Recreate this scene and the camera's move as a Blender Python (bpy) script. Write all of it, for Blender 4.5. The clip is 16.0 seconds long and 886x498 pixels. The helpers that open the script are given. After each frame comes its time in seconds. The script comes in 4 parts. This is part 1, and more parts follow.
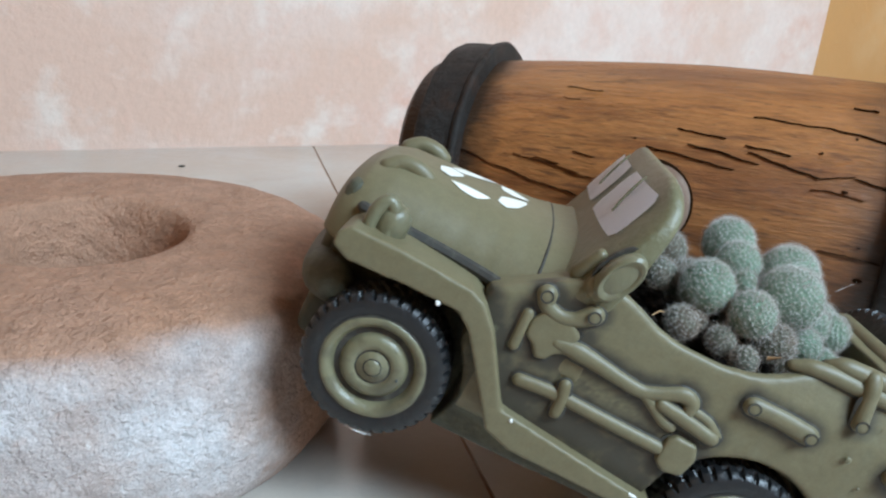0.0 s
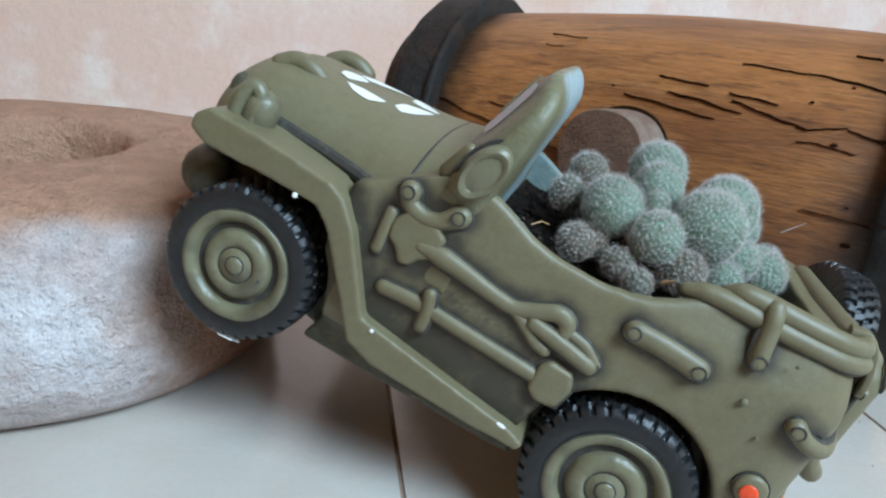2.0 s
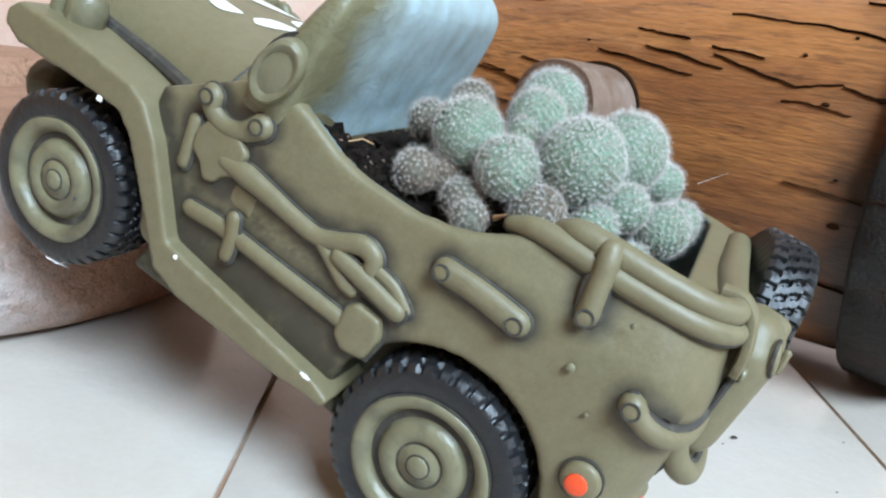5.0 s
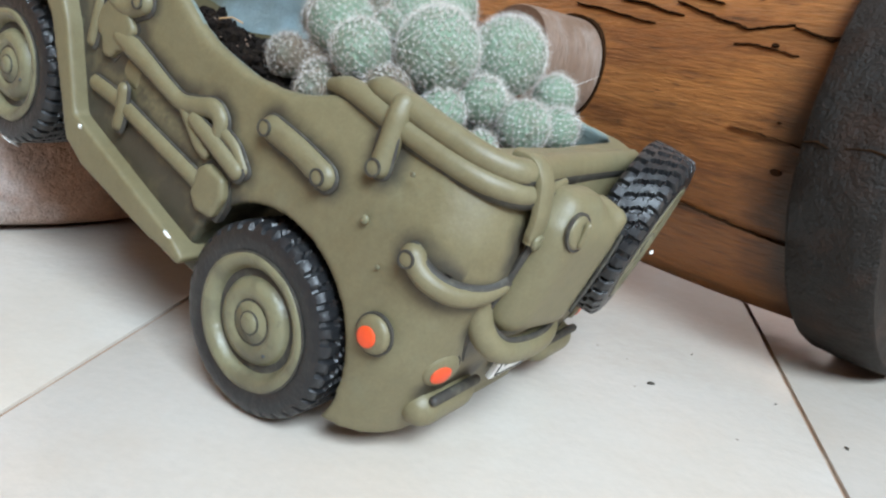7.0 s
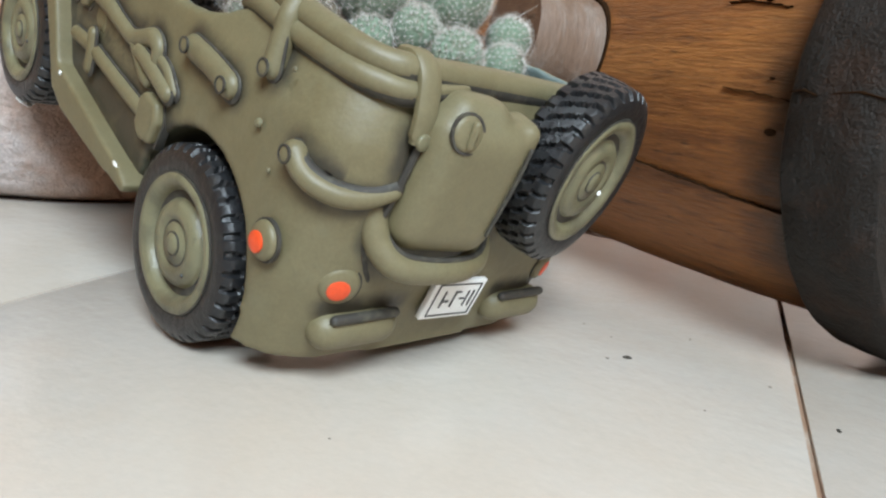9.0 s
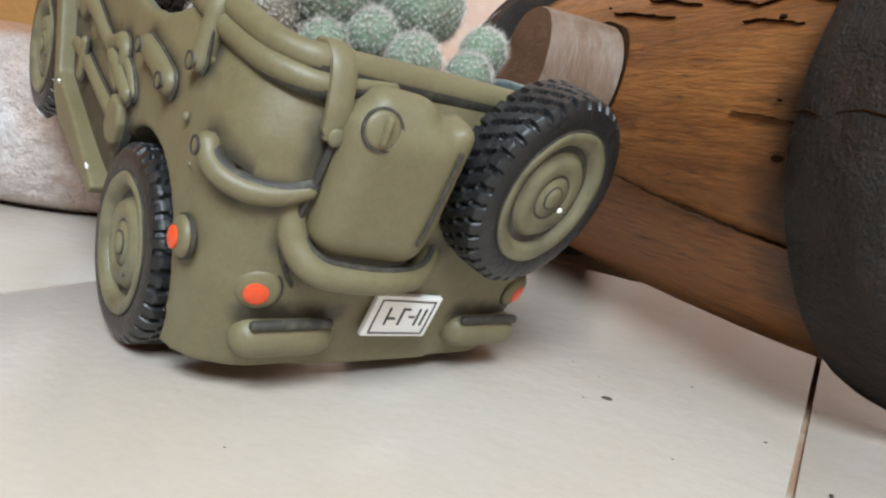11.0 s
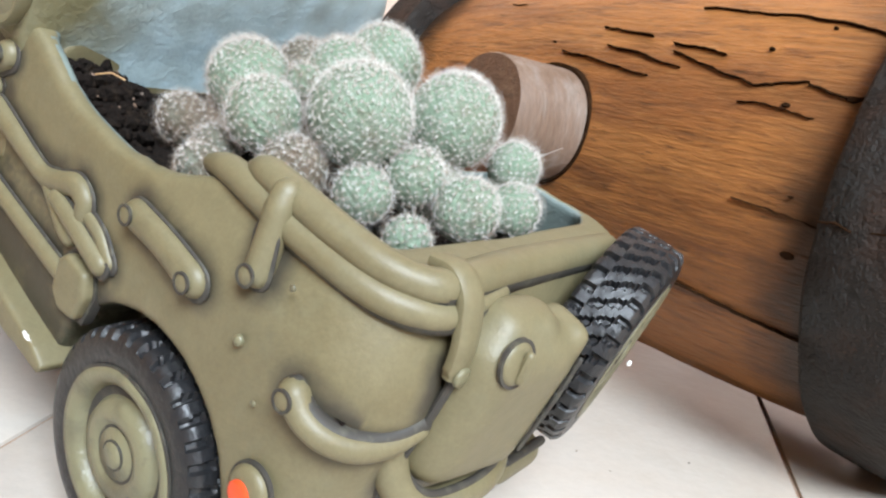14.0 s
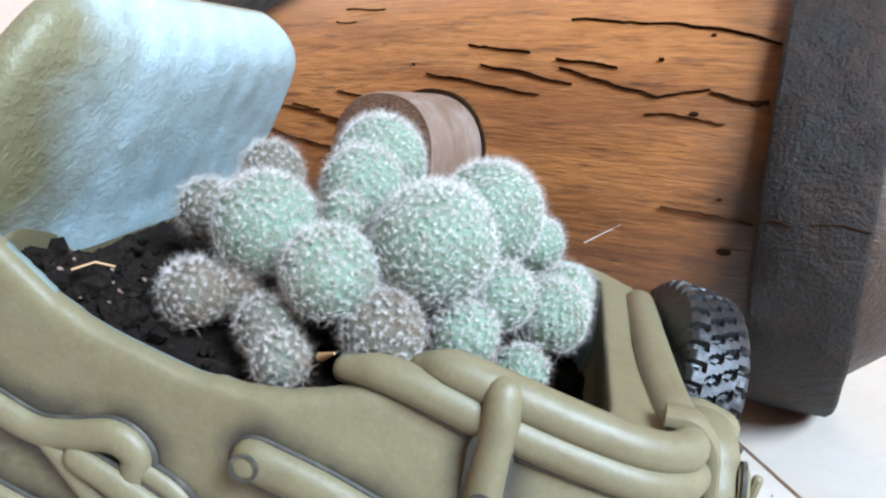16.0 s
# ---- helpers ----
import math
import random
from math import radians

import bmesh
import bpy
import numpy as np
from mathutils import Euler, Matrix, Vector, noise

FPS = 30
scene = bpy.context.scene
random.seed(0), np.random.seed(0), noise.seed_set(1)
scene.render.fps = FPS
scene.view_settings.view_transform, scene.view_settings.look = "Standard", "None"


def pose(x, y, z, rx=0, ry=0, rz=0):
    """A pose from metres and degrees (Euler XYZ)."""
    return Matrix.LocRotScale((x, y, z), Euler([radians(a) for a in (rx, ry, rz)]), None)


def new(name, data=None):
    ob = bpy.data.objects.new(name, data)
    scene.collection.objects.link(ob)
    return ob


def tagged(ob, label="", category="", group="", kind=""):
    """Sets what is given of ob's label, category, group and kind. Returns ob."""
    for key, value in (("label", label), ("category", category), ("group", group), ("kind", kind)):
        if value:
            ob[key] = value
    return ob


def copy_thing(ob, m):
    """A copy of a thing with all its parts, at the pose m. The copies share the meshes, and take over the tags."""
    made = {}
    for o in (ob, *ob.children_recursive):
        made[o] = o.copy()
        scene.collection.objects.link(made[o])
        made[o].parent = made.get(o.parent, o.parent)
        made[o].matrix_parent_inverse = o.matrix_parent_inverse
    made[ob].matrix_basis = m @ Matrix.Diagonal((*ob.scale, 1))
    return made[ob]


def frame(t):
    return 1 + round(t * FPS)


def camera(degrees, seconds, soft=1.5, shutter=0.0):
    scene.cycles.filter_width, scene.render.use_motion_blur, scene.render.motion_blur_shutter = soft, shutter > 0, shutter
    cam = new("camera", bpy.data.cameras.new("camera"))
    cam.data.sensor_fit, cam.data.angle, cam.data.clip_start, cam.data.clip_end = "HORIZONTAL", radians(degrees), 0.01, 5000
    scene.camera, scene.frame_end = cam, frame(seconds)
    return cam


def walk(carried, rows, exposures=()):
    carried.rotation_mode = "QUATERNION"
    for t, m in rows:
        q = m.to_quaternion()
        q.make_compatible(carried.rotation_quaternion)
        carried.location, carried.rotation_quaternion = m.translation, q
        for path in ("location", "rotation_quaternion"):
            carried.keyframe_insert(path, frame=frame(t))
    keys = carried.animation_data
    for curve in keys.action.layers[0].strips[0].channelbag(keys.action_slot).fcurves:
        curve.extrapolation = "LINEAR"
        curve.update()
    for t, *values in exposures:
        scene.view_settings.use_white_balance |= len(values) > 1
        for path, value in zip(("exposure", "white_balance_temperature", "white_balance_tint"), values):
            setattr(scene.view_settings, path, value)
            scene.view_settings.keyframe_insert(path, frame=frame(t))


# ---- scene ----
cam = camera(61.4, 16.0, soft=2.3)
METRES, EYE, TILT, LEAN, TURN = 0.7554, 0.2655, -19.12, -4.71, -15.46
ROWS = [
    (0.0, 0.0, 0.0, 0.0, 0.0, 0.0, -0.0),
    (0.5, 0.0354, 0.0058, -0.0186, 1.72, 0.14, -1.27),
    (1.0, 0.0675, 0.0255, -0.0335, 3.19, 0.27, -1.5),
    (1.5, 0.0913, 0.0412, -0.0529, 4.47, -0.11, -2.58),
    (2.0, 0.1217, 0.041, -0.0596, 6.55, 0.79, -3.64),
    (2.5, 0.1441, 0.046, -0.0637, 7.39, 1.3, -4.75),
    (3.0, 0.1693, 0.0612, -0.0729, 7.79, 1.24, -5.61),
    (3.5, 0.185, 0.0925, -0.0763, 7.55, 1.4, -6.13),
    (4.0, 0.2047, 0.1106, -0.0789, 9.69, 1.37, -6.72),
    (6.5, 0.3559, 0.1532, -0.1173, 22.52, 0.98, -10.56),
    (7.0, 0.3934, 0.1655, -0.1368, 24.83, 2.06, -12.52),
    (7.5, 0.4198, 0.1808, -0.1544, 27.14, 2.96, -14.12),
    (8.0, 0.436, 0.1983, -0.1628, 28.45, 3.75, -14.07),
    (8.5, 0.4562, 0.2135, -0.1713, 31.04, 4.37, -14.26),
    (11.0, 0.5203, 0.2921, -0.1726, 41.39, 6.89, -18.56),
    (11.5, 0.5061, 0.2866, -0.1573, 41.33, 7.4, -19.48),
    (12.0, 0.5082, 0.2811, -0.1529, 42.44, 7.09, -19.64),
    (12.5, 0.4913, 0.2669, -0.1409, 38.01, 6.68, -19.38),
    (13.0, 0.4655, 0.2518, -0.1257, 34.91, 6.08, -18.08),
    (13.5, 0.43, 0.2486, -0.1063, 30.83, 5.68, -15.73),
    (14.0, 0.3896, 0.2422, -0.0957, 26.09, 4.34, -13.36),
    (14.5, 0.3367, 0.2385, -0.0818, 19.61, 3.94, -10.11),
    (15.0, 0.2937, 0.2393, -0.0705, 14.09, 3.5, -6.8),
    (15.5, 0.266, 0.2329, -0.0536, 9.79, 3.93, -3.28),
    (16.0, 0.2419, 0.2325, -0.0475, 4.25, 3.34, 1.46),
]
EXPOSURES = [(0.0, -0.32, 6150, 10), (1.5, -0.37, 5850, 8), (2.5, -0.27, 5950, 9), (3.5, 0.13, 5900, 10), (4.0, 0.13, 6000, 11), (6.5, 0.06, 6600, 15), (8.5, -0.16, 6950, 15), (11.0, -0.25, 7250, 17), (12.5, 0.04, 7350, 18), (14.0, 0.33, 7150, 20), (15.0, 0.38, 6600, 20), (16.0, 0.48, 6150, 17)]
walk(cam, [(t, pose(0, 0, EYE, TILT, LEAN, TURN) @ pose(METRES * x, METRES * y, METRES * z, 90 + pitch, roll, yaw)) for t, x, y, z, yaw, pitch, roll in ROWS],
     exposures=EXPOSURES)

# ---- light ----
WALL_TURN = math.atan2(0.2041, 0.9789)
ROOM = pose(0.0, 1.228, 0.0, 0, 0, math.degrees(WALL_TURN))      # x along the wall, -y into the room

world = bpy.data.worlds.new("daylight")
scene.world = world
world.use_nodes = True
wn = world.node_tree.nodes
sky = wn.new("ShaderNodeTexSky")
sky.sky_type, sky.sun_disc = "NISHITA", False
sky.sun_elevation, sky.sun_rotation = radians(40), radians(150)
world.node_tree.links.new(sky.outputs[0], wn["Background"].inputs[0])
wn["Background"].inputs[1].default_value = 0.10


def area_lamp(name, x, y, z, turn, width, height, power, colour, tilt=0.0):
    data = bpy.data.lights.new(name, "AREA")
    data.shape, data.size, data.size_y = "RECTANGLE", width, height
    data.energy, data.color = power, colour
    ob = new(name, data)
    ob.matrix_world = ROOM @ pose(x, y, z, 90 - tilt, 0, turn)
    return ob


area_lamp("daylight_south", 0.62, -2.53, 1.64, 10, 1.10, 0.90, 150.0, (0.64, 0.85, 1.0), 24.0)
# added warm fill for the jeep's tail, in place of light bounced off walls
area_lamp("warm_fill_east", 2.53, -1.45, 0.62, 90, 1.6, 1.2, 9.0, (1.0, 0.86, 0.66))


# ---- materials ----
def material(name, base, rough=0.5, metal=0.0, spread=(), grain=(), bump=(), stretch=(1, 1, 1), coords="Object", coat=0.0, speckle=(), rough_var=0.0, random_tint=0.0, mask=None, spec=0.5):
    """spread: (colour, size in 1/m, low, high) patches mixed over the base; grain: (scale, amount) fine value change; bump: rows (scale, distance)."""
    m = bpy.data.materials.new(name)
    m.use_nodes = True
    nt = m.node_tree
    n, l = nt.nodes, nt.links
    b = n["Principled BSDF"]
    b.inputs["Roughness"].default_value, b.inputs["Metallic"].default_value = rough, metal
    b.inputs["Coat Weight"].default_value = coat
    b.inputs["Specular IOR Level"].default_value = spec
    b.inputs["Coat Roughness"].default_value = 0.15
    tc = n.new("ShaderNodeTexCoord")
    mp = n.new("ShaderNodeMapping")
    mp.inputs["Scale"].default_value = stretch
    l.new(tc.outputs[coords], mp.inputs[0])
    rgb = n.new("ShaderNodeRGB")
    rgb.outputs[0].default_value = (*base, 1)
    out = rgb.outputs[0]

    def noise_tex(scale, detail=5.0, w=0.6):
        t = n.new("ShaderNodeTexNoise")
        t.inputs["Scale"].default_value, t.inputs["Detail"].default_value, t.inputs["Roughness"].default_value = scale, detail, w
        l.new(mp.outputs[0], t.inputs["Vector"])
        return t.outputs["Fac"]

    for colour, scale, low, high, *amount in spread:
        r = n.new("ShaderNodeMapRange")
        r.inputs["From Min"].default_value, r.inputs["From Max"].default_value = low, high
        r.inputs["To Max"].default_value = amount[0] if amount else 1.0
        l.new(noise_tex(scale), r.inputs["Value"])
        x = n.new("ShaderNodeMix")
        x.data_type = "RGBA"
        l.new(r.outputs[0], x.inputs["Factor"])
        l.new(out, x.inputs["A"])
        x.inputs["B"].default_value = (*colour, 1)
        out = x.outputs["Result"]
    if mask:
        at = n.new("ShaderNodeAttribute")
        at.attribute_name = mask[0]
        x = n.new("ShaderNodeMix")
        x.data_type = "RGBA"
        l.new(at.outputs["Fac"], x.inputs["Factor"])
        l.new(out, x.inputs["A"])
        x.inputs["B"].default_value = (*mask[1], 1)
        out = x.outputs["Result"]
    for scale, amount in grain:
        r = n.new("ShaderNodeMapRange")
        r.inputs["From Min"].default_value, r.inputs["From Max"].default_value = 0.25, 0.75
        r.inputs["To Min"].default_value, r.inputs["To Max"].default_value = 1 - amount, 1 + amount
        l.new(noise_tex(scale, 3.0), r.inputs["Value"])
        x = n.new("ShaderNodeVectorMath")
        x.operation = "SCALE"
        l.new(out, x.inputs[0])
        l.new(r.outputs[0], x.inputs["Scale"])
        out = x.outputs[0]
    if random_tint:
        info = n.new("ShaderNodeObjectInfo")
        r = n.new("ShaderNodeMapRange")
        r.inputs["To Min"].default_value, r.inputs["To Max"].default_value = 1 - random_tint, 1 + random_tint
        l.new(info.outputs["Random"], r.inputs["Value"])
        x = n.new("ShaderNodeVectorMath")
        x.operation = "SCALE"
        l.new(out, x.inputs[0])
        l.new(r.outputs[0], x.inputs["Scale"])
        out = x.outputs[0]
    l.new(out, b.inputs["Base Color"])
    if rough_var:
        r = n.new("ShaderNodeMapRange")
        r.inputs["To Min"].default_value, r.inputs["To Max"].default_value = rough - rough_var, rough + rough_var
        l.new(noise_tex(bump[0][0] * 0.3 if bump else 60), r.inputs["Value"])
        l.new(r.outputs[0], b.inputs["Roughness"])
    last = None
    for scale, distance in bump:
        k = n.new("ShaderNodeBump")
        k.inputs["Distance"].default_value = distance
        l.new(noise_tex(scale, 6.0), k.inputs["Height"])
        if last:
            l.new(last, k.inputs["Normal"])
        last = k.outputs[0]
    if last:
        l.new(last, b.inputs["Normal"])
    return m


OLIVE = material("olive_paint", (0.152, 0.127, 0.068), 0.50, spread=[((0.122, 0.092, 0.042), 18, 0.50, 0.72, 0.7), ((0.170, 0.160, 0.100), 55, 0.55, 0.8, 0.5), ((0.095, 0.080, 0.048), 130, 0.62, 0.78, 0.35)],
                 grain=[(900, 0.08), (240, 0.07)], bump=[(40, 0.0005), (200, 0.00016), (1400, 0.00006)], rough_var=0.08)
OLIVE_PALE = material("pale_olive_paint", (0.162, 0.146, 0.084), 0.38, spread=[((0.075, 0.062, 0.042), 48, 0.50, 0.68, 0.7), ((0.10, 0.092, 0.055), 90, 0.52, 0.70, 0.7), ((0.07, 0.065, 0.045), 320, 0.60, 0.75, 0.5)], bump=[(300, 0.0004)])
# blue-grey back paint, its colour raised to carry daylight falling on it
SCREEN_PAINT = material("olive_paint_with_lit_blue_grey_back", (0.150, 0.136, 0.074), 0.38, mask=("wash", (0.40, 0.53, 0.57)), grain=[(120, 0.12), (900, 0.08)], bump=[(160, 0.0006), (700, 0.0004)], rough_var=0.06)
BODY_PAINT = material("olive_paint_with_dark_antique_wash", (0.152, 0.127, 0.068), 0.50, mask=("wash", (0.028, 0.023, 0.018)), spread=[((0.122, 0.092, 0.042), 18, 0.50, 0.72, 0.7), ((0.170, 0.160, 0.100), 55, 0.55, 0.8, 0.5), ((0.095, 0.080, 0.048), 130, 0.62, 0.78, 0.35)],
                      grain=[(900, 0.08), (240, 0.07)], bump=[(40, 0.0005), (200, 0.00016), (1400, 0.00006)], rough_var=0.08)
# dark olive of the nose pieces; also paints shade on the hull's underside
OLIVE_DARK = material("dark_olive_and_shade", (0.060, 0.056, 0.034), 0.6, spread=[((0.10, 0.095, 0.055), 120, 0.45, 0.7)], bump=[(260, 0.0012)])
WASH = material("dark_wash_line", (0.036, 0.031, 0.025), 0.65, spread=[((0.085, 0.078, 0.055), 220, 0.5, 0.72)])
BLUE_GREY = material("blue_grey_inner_paint", (0.165, 0.205, 0.185), 0.5, spread=[((0.10, 0.135, 0.14), 40, 0.42, 0.7, 0.8), ((0.045, 0.06, 0.065), 260, 0.6, 0.74, 0.7)],
                     bump=[(420, 0.0006)])
RUBBER = material("black_gloss_tyre_paint", (0.013, 0.013, 0.014), 0.36, spread=[((0.045, 0.043, 0.038), 130, 0.55, 0.8, 0.6)], bump=[(260, 0.0007)])
RED_PAINT = material("orange_red_lens_paint", (0.72, 0.07, 0.018), 0.35, grain=[(500, 0.12)])
WHITE_PAINT = material("white_stencil_paint", (0.74, 0.72, 0.64), 0.5, grain=[(600, 0.08)], spread=[((0.5, 0.48, 0.4), 300, 0.6, 0.8, 0.5)])
PLATE_PAINT = material("clean_white_plate_paint", (0.88, 0.88, 0.86), 0.45, grain=[(500, 0.04)], bump=[(300, 0.0002)])
CHIP = material("bare_white_plaster", (0.80, 0.78, 0.74), 0.7, bump=[(900, 0.0005)])
PANE_PAINT = material("grey_lilac_pane_paint", (0.90, 0.87, 0.91), 0.42, spread=[((0.66, 0.63, 0.67), 60, 0.55, 0.75)], bump=[(300, 0.0003)])
INK = material("faded_black_ink", (0.05, 0.05, 0.05), 0.6)
WOOD = material("oiled_old_oak", (0.320, 0.120, 0.034), 0.44, stretch=(0.14, 1, 1), mask=("brown_tone", (0.030, 0.016, 0.009)),
                spread=[((0.165, 0.055, 0.017), 34, 0.47, 0.63, 0.8), ((0.36, 0.155, 0.050), 22, 0.52, 0.72, 0.55), ((0.085, 0.030, 0.011), 150, 0.55, 0.68, 0.8), ((0.42, 0.22, 0.095), 420, 0.62, 0.74, 0.5), ((0.05, 0.02, 0.008), 480, 0.60, 0.71, 0.8)],
                grain=[(520, 0.30), (150, 0.16)], bump=[(260, 0.0016), (900, 0.0007)], rough_var=0.12)
END_WOOD = material("weathered_spoke_wood", (0.185, 0.115, 0.080), 0.6, stretch=(1, 1, 0.2),
                    spread=[((0.13, 0.07, 0.04), 90, 0.45, 0.7, 0.8), ((0.27, 0.22, 0.185), 120, 0.50, 0.75, 0.7)], grain=[(700, 0.2)], bump=[(500, 0.0010)])
END_GRAIN = material("brown_end_grain", (0.125, 0.058, 0.030), 0.65, spread=[((0.20, 0.105, 0.055), 150, 0.5, 0.75, 0.8), ((0.06, 0.03, 0.018), 210, 0.6, 0.72, 0.8)], bump=[(650, 0.0012)])
CRACK = material("dark_split_in_wood", (0.024, 0.011, 0.005), 0.9, spec=0.04, grain=[(300, 0.3)])
IRON = material("rusty_painted_iron", (0.019, 0.0135, 0.0105), 0.56, metal=0.0, spec=0.22,
                spread=[((0.040, 0.021, 0.014), 55, 0.48, 0.66, 0.8), ((0.024, 0.022, 0.020), 24, 0.45, 0.65, 0.8), ((0.12, 0.058, 0.032), 420, 0.66, 0.78, 0.7)],
                bump=[(120, 0.0030), (600, 0.0012)], rough_var=0.14)
# the mask holds the brown top and hollow, and shade painted on the east side
STONE = material("worn_pinkish_stone", (0.50, 0.42, 0.39), 0.66, mask=("brown_tone", (0.38, 0.19, 0.105)),
                 spread=[((0.38, 0.25, 0.19), 10, 0.50, 0.66, 0.7), ((0.60, 0.56, 0.55), 13, 0.50, 0.62, 0.85), ((0.30, 0.16, 0.10), 50, 0.60, 0.74, 0.5), ((0.70, 0.67, 0.64), 110, 0.66, 0.74, 0.7), ((0.20, 0.11, 0.075), 170, 0.66, 0.76, 0.6)],
                 grain=[(700, 0.18), (60, 0.16), (200, 0.12)], bump=[(22, 0.008), (140, 0.0035), (600, 0.0012)], rough_var=0.1)
PEACH = material("sponged_peach_plaster", (0.62, 0.41, 0.315), 0.8, spread=[((0.68, 0.53, 0.455), 2.6, 0.44, 0.60, 0.95), ((0.61, 0.34, 0.25), 5.0, 0.52, 0.68, 0.75), ((0.71, 0.60, 0.52), 11, 0.53, 0.70, 0.75), ((0.70, 0.42, 0.32), 38, 0.58, 0.75, 0.4)],
                 grain=[(90, 0.04)], bump=[(60, 0.002), (300, 0.0005)])
# dark finish for unseen walls, chosen to lower the bounce light
TERRACOTTA = material("unseen_terracotta_plaster", (0.30, 0.165, 0.10), 0.85, spread=[((0.36, 0.22, 0.14), 5, 0.45, 0.7)], bump=[(60, 0.003)])
YELLOW = material("ochre_yellow_plaster", (0.50, 0.25, 0.085), 0.8, spread=[((0.56, 0.33, 0.15), 4, 0.45, 0.7, 0.8), ((0.56, 0.26, 0.07), 9, 0.55, 0.78, 0.6)], bump=[(60, 0.004)])
# likewise dark, so that the unseen ceiling returns little light
CEILING_PAINT = material("unseen_dark_ceiling_boards", (0.17, 0.10, 0.055), 0.7, stretch=(0.1, 1, 1), grain=[(30, 0.3)], bump=[(40, 0.003)])
TILE = material("cream_glazed_tile", (0.545, 0.465, 0.390), 0.17, spread=[((0.575, 0.53, 0.48), 6, 0.4, 0.7), ((0.49, 0.40, 0.32), 15, 0.55, 0.8, 0.5)], grain=[(260, 0.03)],
                bump=[(14, 0.0012), (160, 0.00012)], rough_var=0.06, random_tint=0.03)
GROUT = material("brown_grout", (0.30, 0.18, 0.115), 0.9, spread=[((0.42, 0.33, 0.26), 30, 0.5, 0.7)], bump=[(400, 0.001)])
SOIL = material("dark_potting_soil", (0.012, 0.008, 0.006), 0.95, spec=0.12, spread=[((0.030, 0.020, 0.013), 260, 0.52, 0.72), ((0.10, 0.075, 0.055), 600, 0.70, 0.78)], bump=[(500, 0.003)])
CACTUS = material("pale_green_cactus_skin", (0.180, 0.255, 0.175), 0.65, spread=[((0.24, 0.29, 0.22), 200, 0.46, 0.7, 0.8), ((0.150, 0.125, 0.085), 80, 0.52, 0.72, 0.7)], bump=[(520, 0.0016)])
CACTUS_DUSTY = material("dusty_brown_green_cactus_skin", (0.120, 0.120, 0.085), 0.7, spread=[((0.17, 0.18, 0.14), 200, 0.48, 0.7, 0.8), ((0.130, 0.085, 0.055), 70, 0.46, 0.64, 0.9)], bump=[(520, 0.0016)])
SPINE = material("white_spines", (0.72, 0.69, 0.65), 0.6)
SPINE_BROWN = material("brown_tipped_spines", (0.33, 0.24, 0.18), 0.6)
sn, sl = SPINE.node_tree.nodes, SPINE.node_tree.links
geo, ramp = sn.new("ShaderNodeNewGeometry"), sn.new("ShaderNodeValToRGB")
ramp.color_ramp.interpolation = "LINEAR"
ramp.color_ramp.elements[0].position, ramp.color_ramp.elements[0].color = 0.0, (0.26, 0.19, 0.13, 1)
ramp.color_ramp.elements[1].position, ramp.color_ramp.elements[1].color = 1.0, (0.84, 0.82, 0.79, 1)
for where, colour in ((0.12, (0.40, 0.33, 0.26, 1)), (0.30, (0.60, 0.56, 0.51, 1)), (0.55, (0.74, 0.71, 0.67, 1))):
    ramp.color_ramp.elements.new(where).color = colour
sl.new(geo.outputs["Random Per Island"], ramp.inputs[0])
sl.new(ramp.outputs[0], sn["Principled BSDF"].inputs["Base Color"])
STRAW = material("dry_straw", (0.42, 0.24, 0.11), 0.6)
DIRT = material("dark_crumb", (0.05, 0.04, 0.03), 0.8)
WINDOW_WOOD = material("brown_window_wood", (0.20, 0.10, 0.05), 0.5, stretch=(1, 1, 0.2), grain=[(60, 0.2)], bump=[(80, 0.001)])


# ---- building blocks ----
def mesh_of(name, bm, mats, smooth=40.0):
    me = bpy.data.meshes.new(name)
    bm.normal_update()
    bm.to_mesh(me)
    bm.free()
    for m in mats if isinstance(mats, (list, tuple)) else [mats]:
        me.materials.append(m)
    if smooth:
        me.shade_smooth()
        if smooth < 180:
            me.set_sharp_from_angle(angle=radians(smooth))
    return me


def part(name, bm, mat, parent, label="", smooth=40.0):
    ob = new(name, bm if isinstance(bm, bpy.types.Mesh) else mesh_of(name, bm, mat, smooth))
    ob.parent = parent
    if label:
        ob["label"] = label
    return ob


def thing(name, m, label, category, group="", kind=""):
    ob = new(name)
    ob.matrix_world = m
    ob.empty_display_size = 0.02
    return tagged(ob, label, category, group, kind)


def merge(*bms):
    out = bmesh.new()
    for b in bms:
        me = bpy.data.meshes.new("tmp")
        b.to_mesh(me)
        b.free()
        out.from_mesh(me)
        bpy.data.meshes.remove(me)
    return out


def moved(bm, m):
    bmesh.ops.transform(bm, matrix=m, verts=bm.verts)
    return bm


def rbox(c, s, r=0.002, seg=3, m=None):
    bm = bmesh.new()
    bmesh.ops.create_cube(bm, size=1.0)
    bmesh.ops.scale(bm, vec=s, verts=bm.verts)
    if r:
        bmesh.ops.bevel(bm, geom=bm.edges[:], offset=r, segments=seg, profile=0.5, affect="EDGES")
    if m:
        moved(bm, m)
    return moved(bm, Matrix.Translation(c))


